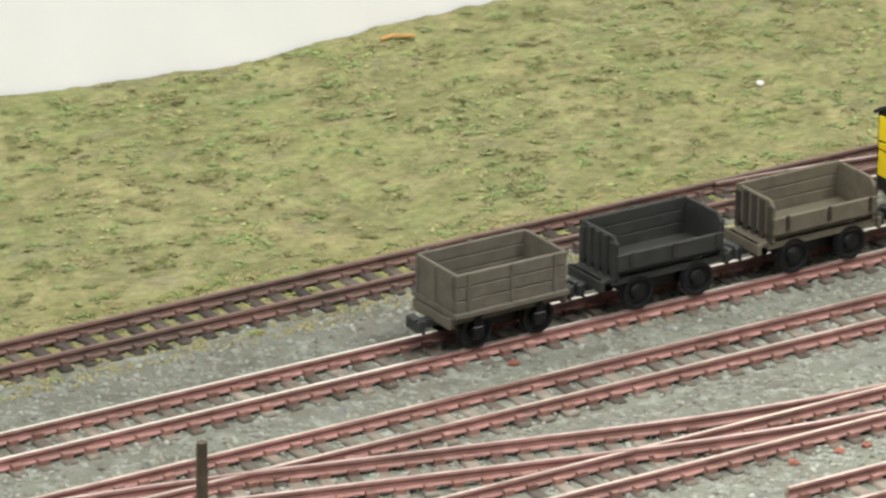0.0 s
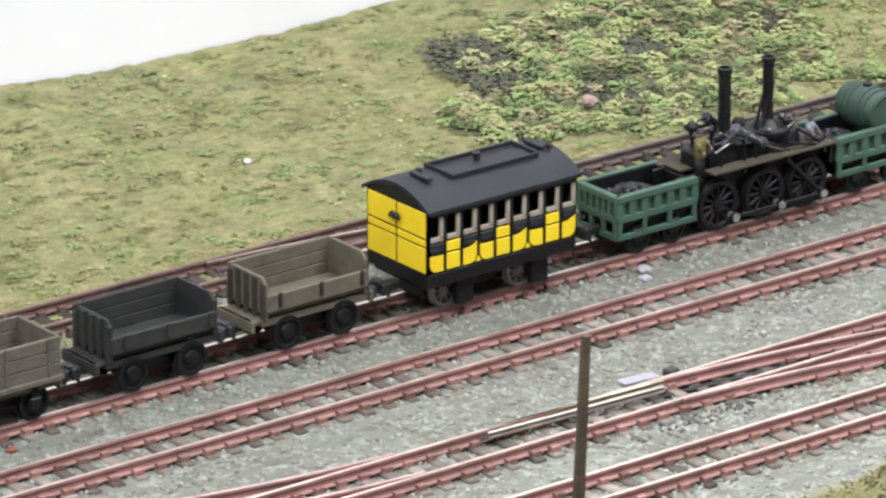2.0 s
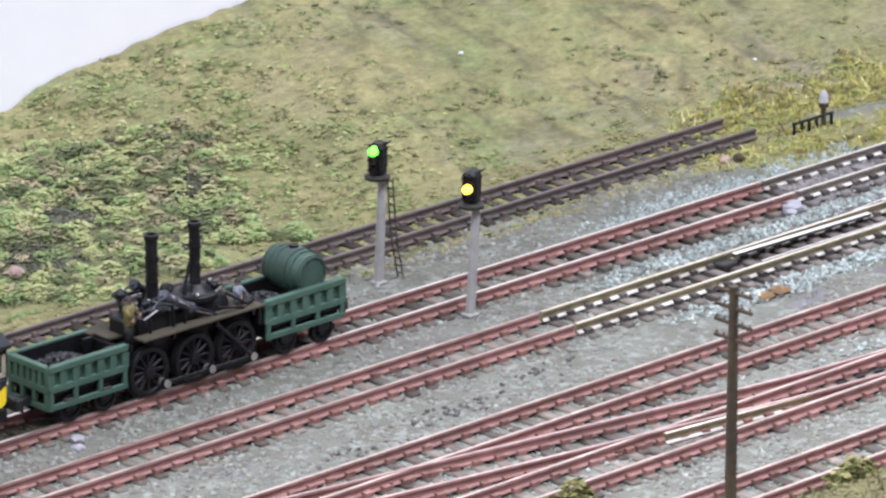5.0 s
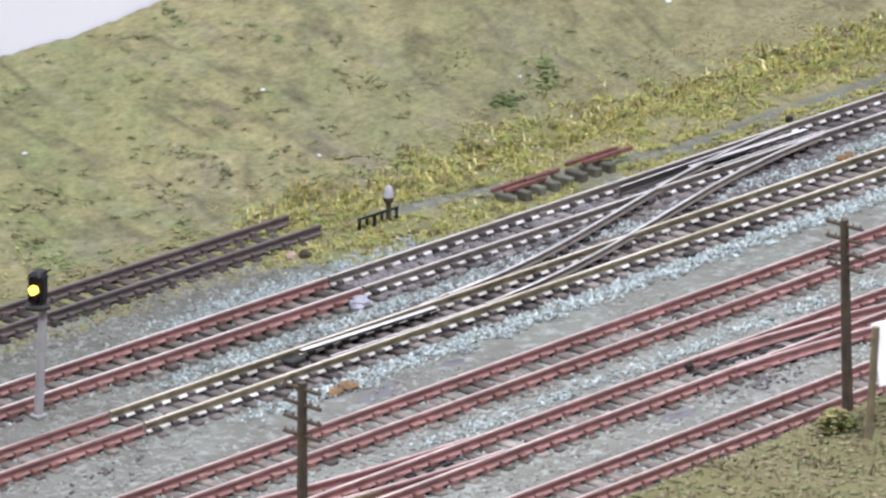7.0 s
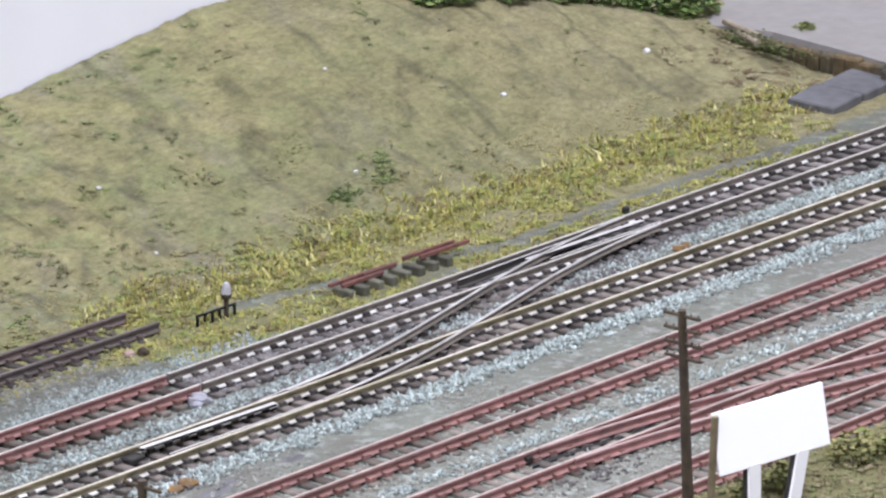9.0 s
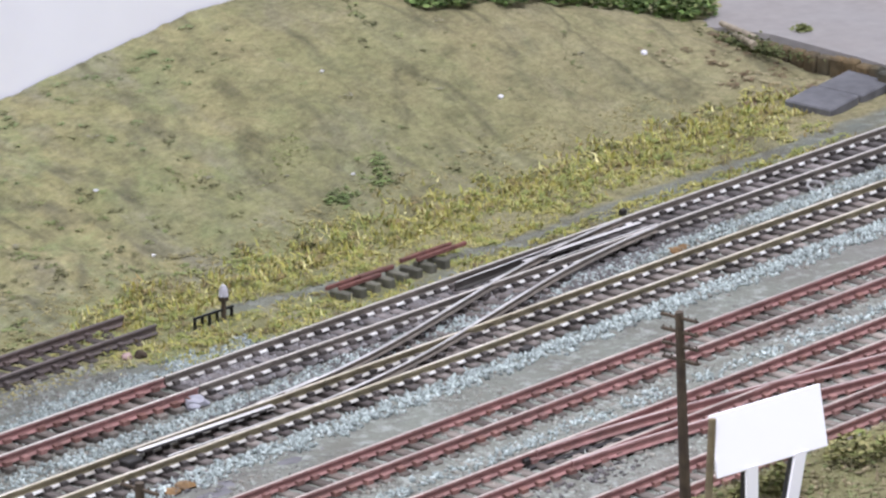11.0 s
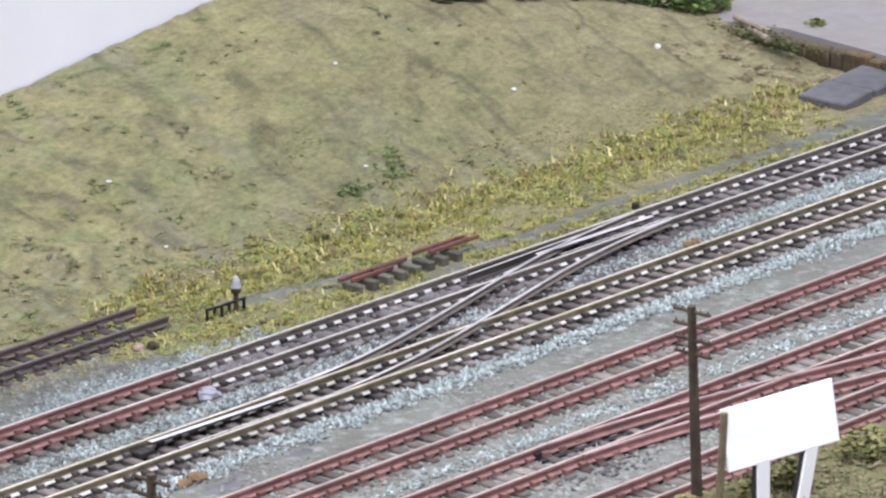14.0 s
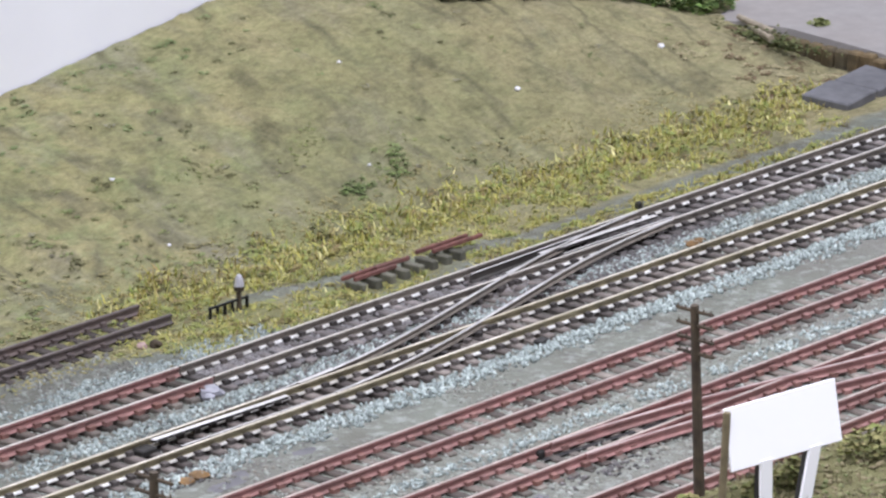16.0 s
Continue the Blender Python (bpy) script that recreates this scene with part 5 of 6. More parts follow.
for k in range(22):
    f = k / 21
    y = 8 + 86 * f
    x = 481.6 + (4.5 if 30 < y < 75 else 2.5) * math.sin(math.pi * f)
    bm = bmesh.new()
    box(bm, x - 484, y - 40, 2.6, 3.2 + rnd.uniform(-0.4, 0.4), 3.7, 5.6 + rnd.uniform(-0.6, 0.6), 0.5)
    part("stone", bm, STONEWALL, kerb)
for x, y, z, ln_, a in ((485.6, 75.5, 4.6, 15, 73), (481.0, 70.0, 4.2, 9, 70)):
    bm = bmesh.new()
    rod(bm, (-ln_ / 2, 0, 0), (ln_ / 2, 0, 0.6), 1.0, 10, 0.7)
    ob = part("log", bm, PALEWOOD)
    ob.matrix_basis = pose(x * MM, y * MM, (z - 1.2) * MM, 0, 0, a)
    tagged(ob, "pale bare log lying at the bank's end", "log", "logs")
for k, (x, y, sx, sy, a) in enumerate(((462.5, 32, 13, 13, 6), (477.5, 33.5, 14, 13, 4))):
    bm = bmesh.new()
    box(bm, 0, 0, 0, sx, sy, 2.6, 0.35)
    ob = part("slate_slab", bm, SLATE)
    ob.matrix_basis = pose(x * MM, y * MM, (-1.6 + 0.25 * k) * MM, 2, -3, a)
    tagged(ob, "dark slate-grey slab lying beside the main track", "slab", "slabs")


def lump(name, x, y, r, material, label, category, seed, squash=0.7, z=None, group=""):
    rnd = random.Random(seed)
    bm = bmesh.new()
    bmesh.ops.create_icosphere(bm, subdivisions=2, radius=r)
    for v in bm.verts:
        v.co *= rnd.uniform(0.78, 1.15)
        v.co.z *= squash
    ob = part(name, bm, material, smooth=False)
    ob.matrix_basis = pose(x * MM, y * MM, ((ground_height(x, y) if z is None else z) + r * squash * 0.55) * MM, 0, 0, seed * 40)
    return tagged(ob, label, category, group)


CHALK = mat("chalk_white", (0.75, 0.74, 0.76), 0.7, var=0.15, size=1)
LILAC = mat("lilac_grey_scrap", (0.33, 0.33, 0.36), 0.6, var=0.2, size=1.5)
PINK = mat("pinkish_stone", (0.42, 0.30, 0.27), 0.8, var=0.15, size=1.5)
OCHRE = mat("orange_rust", (0.24, 0.135, 0.045), 0.85, var=0.4, size=1.2, second=(0.12, 0.075, 0.035))
REDBIT = mat("red_scrap", (0.27, 0.10, 0.07), 0.8, var=0.25, size=1)
for k, (x, y, r) in enumerate(((268, 85, 0.6), (390, 71, 0.75), (448, 75, 0.9), (-22, 75, 0.8), (198, 88, 0.6), (330, 64, 0.5), (262, 62, 0.5), (352, 93, 0.5))):
    lump("pebble", x, y, r, CHALK, "small chalk-white pebble on the grass bank", "pebble", k + 3, group="pebbles")
lump("scrap_lump", 213.3, 24.0, 1.2, PINK, "pinkish lump of scrap at the siding's end", "scrap", 23, 0.8)
lump("scrap_lump", 216.3, 22.8, 1.3, POLEWOOD, "dark lump of scrap at the siding's end", "scrap", 24, 0.8)
lump("stone", 52, 62, 1.6, PINK, "pinkish stone among the leaves on the bank", "stone", 21, 0.8, 1.4)
lump("scrap_lump", 201.2, -7.2, 2.6, LILAC, "whitish lump of scrap beside the main rail", "scrap", 31, 0.6)
lump("scrap_lump", 198.5, -9.0, 1.5, LILAC, "grey lump of scrap beside the main rail", "scrap", 32, 0.6)
for k, (x, y, r, m) in enumerate(((7.2, -9.0, 1.5, LILAC), (4.6, -12.4, 1.3, LILAC), (6.2, -10.6, 1.1, RUST2))):
    lump("scrap_lump", x, y, r, m, "lilac-grey scrap lying by the rail", "scrap", 41 + k, 0.55)
for k, (x, y) in enumerate(((-135.1, -9.9), (-110.4, -70.9), (-105, -71.3), (-120, -71), (297, -110.5))):
    lump("brick_chip", x, y, 1.0, REDBIT, "small brick-red chip in the ballast", "chip", 51 + k, 0.6, group="brick chips")
for k, (x, y, r) in enumerate(((161.6, -40.5, 2.3), (157.5, -41.0, 1.9), (347.5, -15.4, 1.8), (351, -15.0, 1.6))):
    lump("rust_clump", x, y, r, OCHRE, "orange-brown rusty clump in the ballast", "clump", 61 + k, 0.35, group="rusty clumps")
# point tie bars and motors: black blocks between and beside the rails
for x, y, sx, sy, h in ((164.4, -22.6, 4.4, 4.6, 1.5), (215.0, -82.9, 2.0, 2.6, 1.8), (-22.6, -52.2, 2.6, 2.2, 1.5), (-69, -56, 2.4, 2.6, 1.3), (-29, -56.2, 2.4, 2.6, 1.3),
                        (109, -20.8, 3.0, 1.8, 0.9), (361.1, 10.6, 1.6, 1.4, 1.8), (201, 7.4, 3.0, 1.8, 1.2), (272, -36.0, 3.2, 2.4, 1.0)):
    bm = bmesh.new()
    box(bm, 0, 0, h / 2, sx, sy, h, 0.25)
    ob = part("point_motor", bm, IRONBLACK)
    ob.matrix_basis = pose(x * MM, y * MM, (-1.9 if abs(sy) > 10 else BED + 0.1) * MM, 0, 0, 3)
    tagged(ob, "small black point mechanism block beside the rail", "point motor", "point motors")
bm = bmesh.new()
box(bm, 0, 0, 0, 7.5, 2.6, 0.4, 0.12)
ob = part("scrap_plate", bm, LILAC)
ob.matrix_basis = pose(-28.5 * MM, -50.2 * MM, (BED + 0.4) * MM, 0, 0, -4)
tagged(ob, "flat lilac-grey scrap plate beside the third track", "plate")
bm = bmesh.new()
n = 40
for k in range(n):
    a, b = 2 * math.pi * k / n, 2 * math.pi * (k + 1) / n
    rod(bm, (2.6 * math.cos(a), 1.5 * math.sin(a), 0.8 + 0.6 * math.sin(a)), (2.6 * math.cos(b), 1.5 * math.sin(b), 0.8 + 0.6 * math.sin(b)), 0.3, 6)
ob = part("wire_loop", bm, GREYPLASTIC)
ob.matrix_basis = pose(406 * MM, -9.4 * MM, (BED + 0.3) * MM, 0, 0, 10)
tagged(ob, "loop of grey wire in the ballast", "wire")
bm = bmesh.new()
path = [(0, 0, 0), (2.2, 0.6, 0.5), (4.6, 0.2, 0.3), (6.4, -0.8, 0.6)]
for a, b in zip(path, path[1:]):
    rod(bm, a, b, 0.4, 6)
ob = part("twig", bm, mat("orange_twig_bark", (0.55, 0.31, 0.11), 0.8, var=0.2, size=2))
ob.matrix_basis = pose(-80 * MM, 119 * MM, (ground_height(-78, 119) + 0.3) * MM, 0, 0, -20)
tagged(ob, "small orange-brown twig on the grass bank", "twig")
PUDDLE = mat("dried_glue_patch", (0.27, 0.265, 0.275), 0.22, var=0.15, size=6, bump=0.05)
for k, (x, y, rx, ry) in enumerate(((168, -46.5, 14, 3.2), (190, -46, 10, 2.2), (196, -99.5, 13, 2.8), (-178, -12, 9, 2.5), (14, -41, 8, 3))):
    rnd = random.Random(80 + k)
    bm = bmesh.new()
    ring = []
    for q in range(28):
        a = 2 * math.pi * q / 28
        w = rnd.uniform(0.75, 1.15)
        ring.append(bm.verts.new((rx * w * math.cos(a), ry * w * math.sin(a), 0)))
    mid = bm.verts.new((0, 0, 0.12))
    for q in range(28):
        bm.faces.new((ring[q], ring[(q + 1) % 28], mid))
    bmesh.ops.solidify(bm, geom=bm.faces[:], thickness=0.3)
    ob = part("glue_patch", bm, PUDDLE)
    ob.matrix_basis = pose(x * MM, y * MM, (BED - 0.06) * MM, 0, 0, 2)
    tagged(ob, "smooth bluish-grey glue patch in the track bed", "glue patch", "glue patches")


# ---- loose stuff: turf, leaves, tufts, ballast ----
RNG = np.random.default_rng(7)
OCTA_V = np.array([(1, 0, 0), (0, 1, 0), (-1, 0, 0), (0, -1, 0), (0, 0, 1), (0, 0, -1)], float)
OCTA_F = np.array([(0, 1, 4), (1, 2, 4), (2, 3, 4), (3, 0, 4), (1, 0, 5), (2, 1, 5), (3, 2, 5), (0, 3, 5)])
LEAF_V = np.array([(-1, 0, 0), (0, -0.55, 0.12), (1, 0, 0), (0, 0.55, 0.12)], float)
LEAF_F = np.array([(0, 1, 2), (0, 2, 3)])
BLADE_V = np.array([(-0.15, 0, 0), (0.15, 0, 0), (0.07, 0.06, 0.6), (0.0, 0.28, 1.0)], float)
BLADE_F = np.array([(0, 1, 2), (0, 2, 3)])


def scatter(name, pts, size, form, faces, material, label, category, tilt=1.0, flat=(1, 1, 1), jitter=0.3, parent=None):
    """Many small pieces in one mesh: each at a point, turned, scaled and made uneven by chance."""
    pts = np.asarray(pts, float)
    n, k = len(pts), len(form)
    s = RNG.uniform(size[0], size[1], (n, 1, 1)) * np.asarray(flat) * RNG.uniform(0.7, 1.3, (n, 1, 3))
    v = form[None] * s * (1 + RNG.uniform(-jitter, jitter, (n, k, 1)))
    a, b = RNG.uniform(0, 2 * np.pi, n), RNG.uniform(-1, 1, n) * tilt
    ca, sa, cb, sb = np.cos(a)[:, None], np.sin(a)[:, None], np.cos(b)[:, None], np.sin(b)[:, None]
    x, y, z = v[..., 0], v[..., 1], v[..., 2]
    y, z = y * cb - z * sb, y * sb + z * cb
    x, y = x * ca - y * sa, x * sa + y * ca
    v = (np.stack([x, y, z], -1) + pts[:, None]).reshape(-1, 3) * MM
    f = (faces[None] + (np.arange(n) * k)[:, None, None]).reshape(-1, 3)
    me = bpy.data.meshes.new(name)
    me.vertices.add(len(v))
    me.vertices.foreach_set("co", v.ravel())
    me.loops.add(f.size)
    me.loops.foreach_set("vertex_index", f.ravel())
    me.polygons.add(len(f))
    me.polygons.foreach_set("loop_start", np.arange(0, f.size, 3))
    me.update(calc_edges=True)
    me.materials.append(material)
    ob = new(name, me)
    if parent:
        ob.parent = parent
    return tagged(ob, label, category, kind="stuff")


def drift(x, y, size, layer):
    return noise.noise((x / size, y / size, layer))


def field(n, x0, x1, y0, y1, keep, lift=0.0):
    """Points on the ground in a rectangle, kept by a chance that depends on the place."""
    out = []
    xs, ys, us = RNG.uniform(x0, x1, n), RNG.uniform(y0, y1, n), RNG.uniform(0, 1, n)
    for x, y, u in zip(xs, ys, us):
        if u < keep(x, y):
            out.append((x, y, ground_height(x, y) + lift))
    return out


def bushy(x, y):
    """1 inside the leafy patch on the bank, 0 well outside."""
    d = min(math.hypot((x - 81) / 46, (y - 80) / 38), 0.15 + math.hypot((x - 36) / 17, (y - 70) / 15)) + 0.28 * drift(x, y, 14, 2.0) + 0.35 * ramp(y, 92, 114)
    return min(1.0, max(0.0, (1.08 - d) * 4))


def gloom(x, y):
    """Below 1 inside the dark patches of the scrub."""
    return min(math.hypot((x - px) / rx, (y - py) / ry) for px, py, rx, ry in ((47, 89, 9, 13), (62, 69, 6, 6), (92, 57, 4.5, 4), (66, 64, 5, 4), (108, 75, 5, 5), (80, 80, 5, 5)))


STRAW = islands("straw_turf", [(0.24, 0.215, 0.10), (0.29, 0.26, 0.125), (0.33, 0.295, 0.15), (0.26, 0.24, 0.11)])
MOSS = islands("green_turf", [(0.175, 0.20, 0.075), (0.215, 0.24, 0.09), (0.25, 0.27, 0.105), (0.20, 0.215, 0.085)])
LEAVES = islands("leaf_litter", [(0.13, 0.19, 0.06), (0.28, 0.36, 0.12), (0.40, 0.44, 0.18), (0.22, 0.28, 0.10), (0.44, 0.42, 0.20), (0.16, 0.17, 0.10), (0.33, 0.40, 0.15)])
SHADEDSCRUB = islands("dark_scrub", [(0.085, 0.09, 0.065), (0.12, 0.12, 0.095), (0.10, 0.11, 0.07), (0.16, 0.155, 0.12)])
TUFT = islands("yellow_tuft", [(0.26, 0.25, 0.07), (0.58, 0.54, 0.16), (0.25, 0.31, 0.08), (0.82, 0.76, 0.36), (0.24, 0.16, 0.06), (0.44, 0.46, 0.11), (0.36, 0.33, 0.10), (0.54, 0.48, 0.13)])
STONES = islands("ballast_stone", [(0.18, 0.18, 0.155), (0.26, 0.275, 0.24), (0.22, 0.20, 0.165), (0.29, 0.31, 0.27), (0.14, 0.13, 0.112), (0.35, 0.37, 0.33)], 0.85)
BLUESTONE = islands("bluegreen_ballast", [(0.17, 0.195, 0.185), (0.28, 0.32, 0.30), (0.37, 0.425, 0.395), (0.13, 0.15, 0.14), (0.52, 0.58, 0.545)], 0.8)
DARKSTONE = islands("dark_ballast", [(0.06, 0.058, 0.058), (0.12, 0.115, 0.11), (0.09, 0.08, 0.075), (0.18, 0.17, 0.165)], 0.8)



def clumps(n, x0, x1, y0, y1, keep, tones, radius=(0.6, 1.8), height=(0.2, 0.7), each=16, lift=0.04):
    """Mounds of tiny fibres, each mound of one tone; tones maps a material's name to (colour, label, share)."""
    names = list(tones)
    share = np.cumsum([tones[k][2] for k in names])
    out = {k: [] for k in names}
    for x, y, z in field(n, x0, x1, y0, y1, keep):
        pick = share[-1] * min(0.999, max(0.0, 0.5 + 0.75 * drift(x, y, 11, 21.0) + RNG.uniform(-0.4, 0.4)))
        key = names[int(np.searchsorted(share, pick, side="right"))]
        r, h = RNG.uniform(*radius), RNG.uniform(*height)
        count = int(each * (0.5 + r))
        a, d = RNG.uniform(0, 6.28, count), np.sqrt(RNG.uniform(0, 1, count))
        for p, q, w in zip(a, d, RNG.uniform(-0.15, 0.15, count)):
            out[key].append((x + 1.5 * r * q * math.cos(p), y + r * q * math.sin(p), z + lift + h * (1 - q * q) + w))
    for key in names:
        c, text, part_of = tones[key]
        if out[key]:
            scatter("turf", out[key], (0.25, 0.5), LEAF_V, LEAF_F, islands(key, [tuple(v * f for v in c) for f in (0.9, 0.97, 1.05, 1.14)]), text, "turf", 0.35)


open_bank = lambda x, y: (1 - bushy(x, y))
clumps(6500, -340, 150, 47, 124, lambda x, y: open_bank(x, y) * min(0.75, max(0.05, 0.36 + 0.9 * drift(x, y, 10, 4.0))), {
    "dark_olive_turf": ((0.185, 0.178, 0.078), "dark olive flecks of turf on the bank", 0.5), "moss_turf": ((0.20, 0.235, 0.092), "mossy green turf on the bank", 1.0),
    "straw_tuft": ((0.30, 0.275, 0.145), "short straw-coloured turf on the bank", 1.0), "fresh_turf": ((0.24, 0.305, 0.125), "fresh green patches of turf on the bank", 1.3)}, (0.6, 2.0), (0.1, 0.42), 17, 0.02)
clumps(700, 140, 475, 50, 124, lambda x, y: max(0.02, 0.08 + 0.7 * drift(x, y, 15, 4.0)) * (1 - 0.6 * ramp(x, 380, 430)), {
    "shadow_turf": ((0.23, 0.225, 0.11), "dark olive turf on the bare bank", 1.0), "grey_turf": ((0.27, 0.255, 0.18), "grey-brown turf on the bare bank", 0.8),
    "sage_turf": ((0.25, 0.275, 0.11), "dull green turf on the bare bank", 1.2)}, (0.4, 1.6), (0.05, 0.3), 14, 0.05)
def dent_distance(x, y):
    best = 9.0
    for xa, ya, xb, yb, wide, deep in DENTS:
        f = min(1.0, max(0.0, ((x - xa) * (xb - xa) + (y - ya) * (yb - ya)) / ((xb - xa) ** 2 + (yb - ya) ** 2)))
        best = min(best, math.hypot(x - xa - f * (xb - xa), y - ya - f * (yb - ya)) / wide)
    return best


clumps(650, 448, 482, 42, 78, lambda x, y: 0.8 * max(0.0, 0.1 + 1.4 * drift(x, y, 6, 44.0)), {
    "brown_debris": ((0.21, 0.15, 0.09), "brown dead weeds at the bank's end", 1.0), "pale_debris": ((0.42, 0.37, 0.22), "pale straw at the bank's end", 1.2)}, (0.5, 1.4), (0.1, 0.6), 13)
# turf that darkens the dents, and green tufts under the crest
clumps(5200, 215, 440, 48, 116, lambda x, y: max(0.0, 0.75 - dent_distance(x, y)) * (0.5 + 1.2 * drift(x, y, 5, 41.0)), {
    "hollow_turf": ((0.17, 0.165, 0.085), "dark turf along the hollows of the bank", 1.0), "hollow_green": ((0.195, 0.22, 0.10), "dull green turf along the hollows of the bank", 1.0)}, (0.4, 1.1), (0.05, 0.35), 12)
clumps(1000, 150, 345, 84, 124, lambda x, y: 0.75 * ramp(y, 84, 112) * max(0.0, 0.25 + 1.3 * drift(x, y, 9, 42.0)), {
    "crest_moss": ((0.215, 0.275, 0.115), "green tufts under the crest of the bank", 1.2), "crest_olive": ((0.25, 0.25, 0.12), "olive tufts under the crest of the bank", 0.8)}, (0.5, 1.5), (0.1, 0.4), 14)
clumps(1700, 130, 300, 47, 86, lambda x, y: (1 - 0.5 * ramp(x, 220, 300)) * max(0.0, 0.18 + 1.1 * drift(x, y, 10, 43.0)), {
    "low_green": ((0.235, 0.285, 0.11), "green turf low on the bank", 1.3), "low_olive": ((0.22, 0.215, 0.105), "olive turf low on the bank", 1.0), "low_straw": ((0.32, 0.29, 0.14), "straw turf low on the bank", 0.7)}, (0.5, 1.6), (0.05, 0.3), 14)
# leafy patch: mounds of small leaves in three tones, with dark leaves under and between
TONES = {
    "pale": ((0.43, 0.455, 0.21), "pale yellow-green leaves of the low scrub"), "fresh": ((0.335, 0.42, 0.175), "fresh green leaves of the low scrub"),
    "green": ((0.265, 0.35, 0.145), "mid green leaves of the low scrub"), "olive": ((0.35, 0.315, 0.185), "dull olive leaves of the low scrub"),
    "straw": ((0.44, 0.385, 0.23), "straw-coloured leaves of the low scrub"), "deep": ((0.18, 0.21, 0.10), "dark green leaves of the low scrub")}
tones = {key: [] for key in TONES}
for x, y, z in field(2300, 20, 150, 47, 123, lambda x, y: bushy(x, y) ** 1.5):
    r, h = RNG.uniform(1.0, 3.1), RNG.uniform(0.4, 2.2)
    pick = 1.5 * drift(x, y, 6, 21.0) + RNG.uniform(-0.34, 0.34)
    if gloom(x, y) < 1.02 + 0.4 * drift(x, y, 5, 3.0) and RNG.uniform(0, 1) < 0.88:
        continue
    if drift(x, y, 11, 6.0) > 0.30 and RNG.uniform(0, 1) < 0.75:
        continue
    key = "pale" if pick > 0.28 else "fresh" if pick > 0.08 else "green" if pick > -0.10 else "straw" if pick > -0.2 else "olive" if pick > -0.38 else "deep"
    for q in range(int(20 + 30 * r)):
        a, d = RNG.uniform(0, 6.28), r * math.sqrt(RNG.uniform(0, 1))
        tones[key].append((x + d * math.cos(a), y + d * math.sin(a), z + 0.3 + h * (1 - (d / r) ** 2) + RNG.uniform(-0.25, 0.25)))
for key, (c, text) in TONES.items():
    scatter("leafy_scrub", tones[key], (0.25, 0.6), LEAF_V, LEAF_F, islands(key + "_leaf", [tuple(v * f for v in c) for f in (0.88, 0.96, 1.04, 1.12)]), text, "scrub", 0.55)
# dark leaves: dark green patches, and shade between the mounds put into colour
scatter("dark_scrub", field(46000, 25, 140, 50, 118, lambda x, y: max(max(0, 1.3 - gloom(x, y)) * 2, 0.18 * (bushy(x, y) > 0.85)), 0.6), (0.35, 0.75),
        LEAF_V, LEAF_F, SHADEDSCRUB, "dark leaves for the dark patches and shaded gaps of the scrub", "scrub", 1.0)
scatter("leafy_scrub", field(30000, 100, 195, 50, 122, lambda x, y: 0.55 * (1 - ramp(x, 130, 190)) * (0.3 + drift(x, y, 8, 8.0)), 0.4), (0.3, 0.7), LEAF_V, LEAF_F, LEAVES,
        "thin scrub of small leaves on the bank", "scrub", 1.0)
scatter("leafy_scrub", field(14000, -335, 30, 50, 122, lambda x, y: 0.9 * max(0, drift(x, y, 16, 4.5)), 0.35), (0.3, 0.65), LEAF_V, LEAF_F, LEAVES,
        "scattered small green leaves on the bank", "scrub", 1.0)
scatter("leafy_scrub", field(9000, 250, 360, 48, 80, lambda x, y: 0.8 * max(0, drift(x, y, 12, 9.5) - 0.12), 0.35), (0.3, 0.7), LEAF_V, LEAF_F, MOSS,
        "small green weeds at the foot of the bank", "scrub", 1.0)
clumps(2800, 285, 345, 52, 92, lambda x, y: 0.9 * (max(0, 1 - math.hypot((x - 335) / 6, (y - 60) / 4)) + max(0, 1 - math.hypot((x - 321) / 7, (y - 58) / 4)) + max(0, 1 - math.hypot((x - 339) / 5, (y - 65) / 3))), {
    "deep_weed": ((0.15, 0.19, 0.075), "dark green weeds in a gully of the bank", 1.0), "bright_weed": ((0.22, 0.29, 0.10), "fresh green weeds in a gully of the bank", 1.0)}, (0.4, 1.0), (0.3, 1.1), 12)
# yellow tufts between siding end and road
wild = lambda x, y: ramp(x, 214, 236) * (1 - ramp(x, 462, 474)) * max(0, min(1, 1.25 - abs(y - 43 + 0.02 * (x - 300)) / 9 + 0.7 * drift(x, y, 9, 11.0))) * min(1, max(0.15, 0.42 + 2.0 * drift(x, y, 4.0, 22.0)))
lane = lambda x: along(x, [(240, 31), (255, 30), (330, 16), (366, 19), (460, 15)])
low = lambda x, y: ramp(x, 204, 222) * (1 - ramp(x, 420, 460)) * (0.0 if abs(y - lane(x)) < 2.3 and x > 248 else 1.0) * ramp(y, 7.2, 9.5) * max(0, min(1, 0.65 + 1.1 * drift(x, y, 9, 12.0))) * min(1, max(0.15, 0.5 + 2.0 * drift(x, y, 4.0, 23.0)))
clumps(3400, 212, 472, 30, 62, wild, {"olive_tangle": ((0.195, 0.195, 0.08), "olive tangle of grass at the bank's foot", 1.2), "ochre_tangle": ((0.28, 0.215, 0.10), "ochre dead grass at the bank's foot", 1.0),
    "yellow_tangle": ((0.45, 0.42, 0.15), "yellow tangle of grass at the bank's foot", 0.8), "lime_tangle": ((0.30, 0.345, 0.11), "yellow-green tangle of grass at the bank's foot", 1.2)}, (0.6, 1.8), (0.4, 1.8), 15)
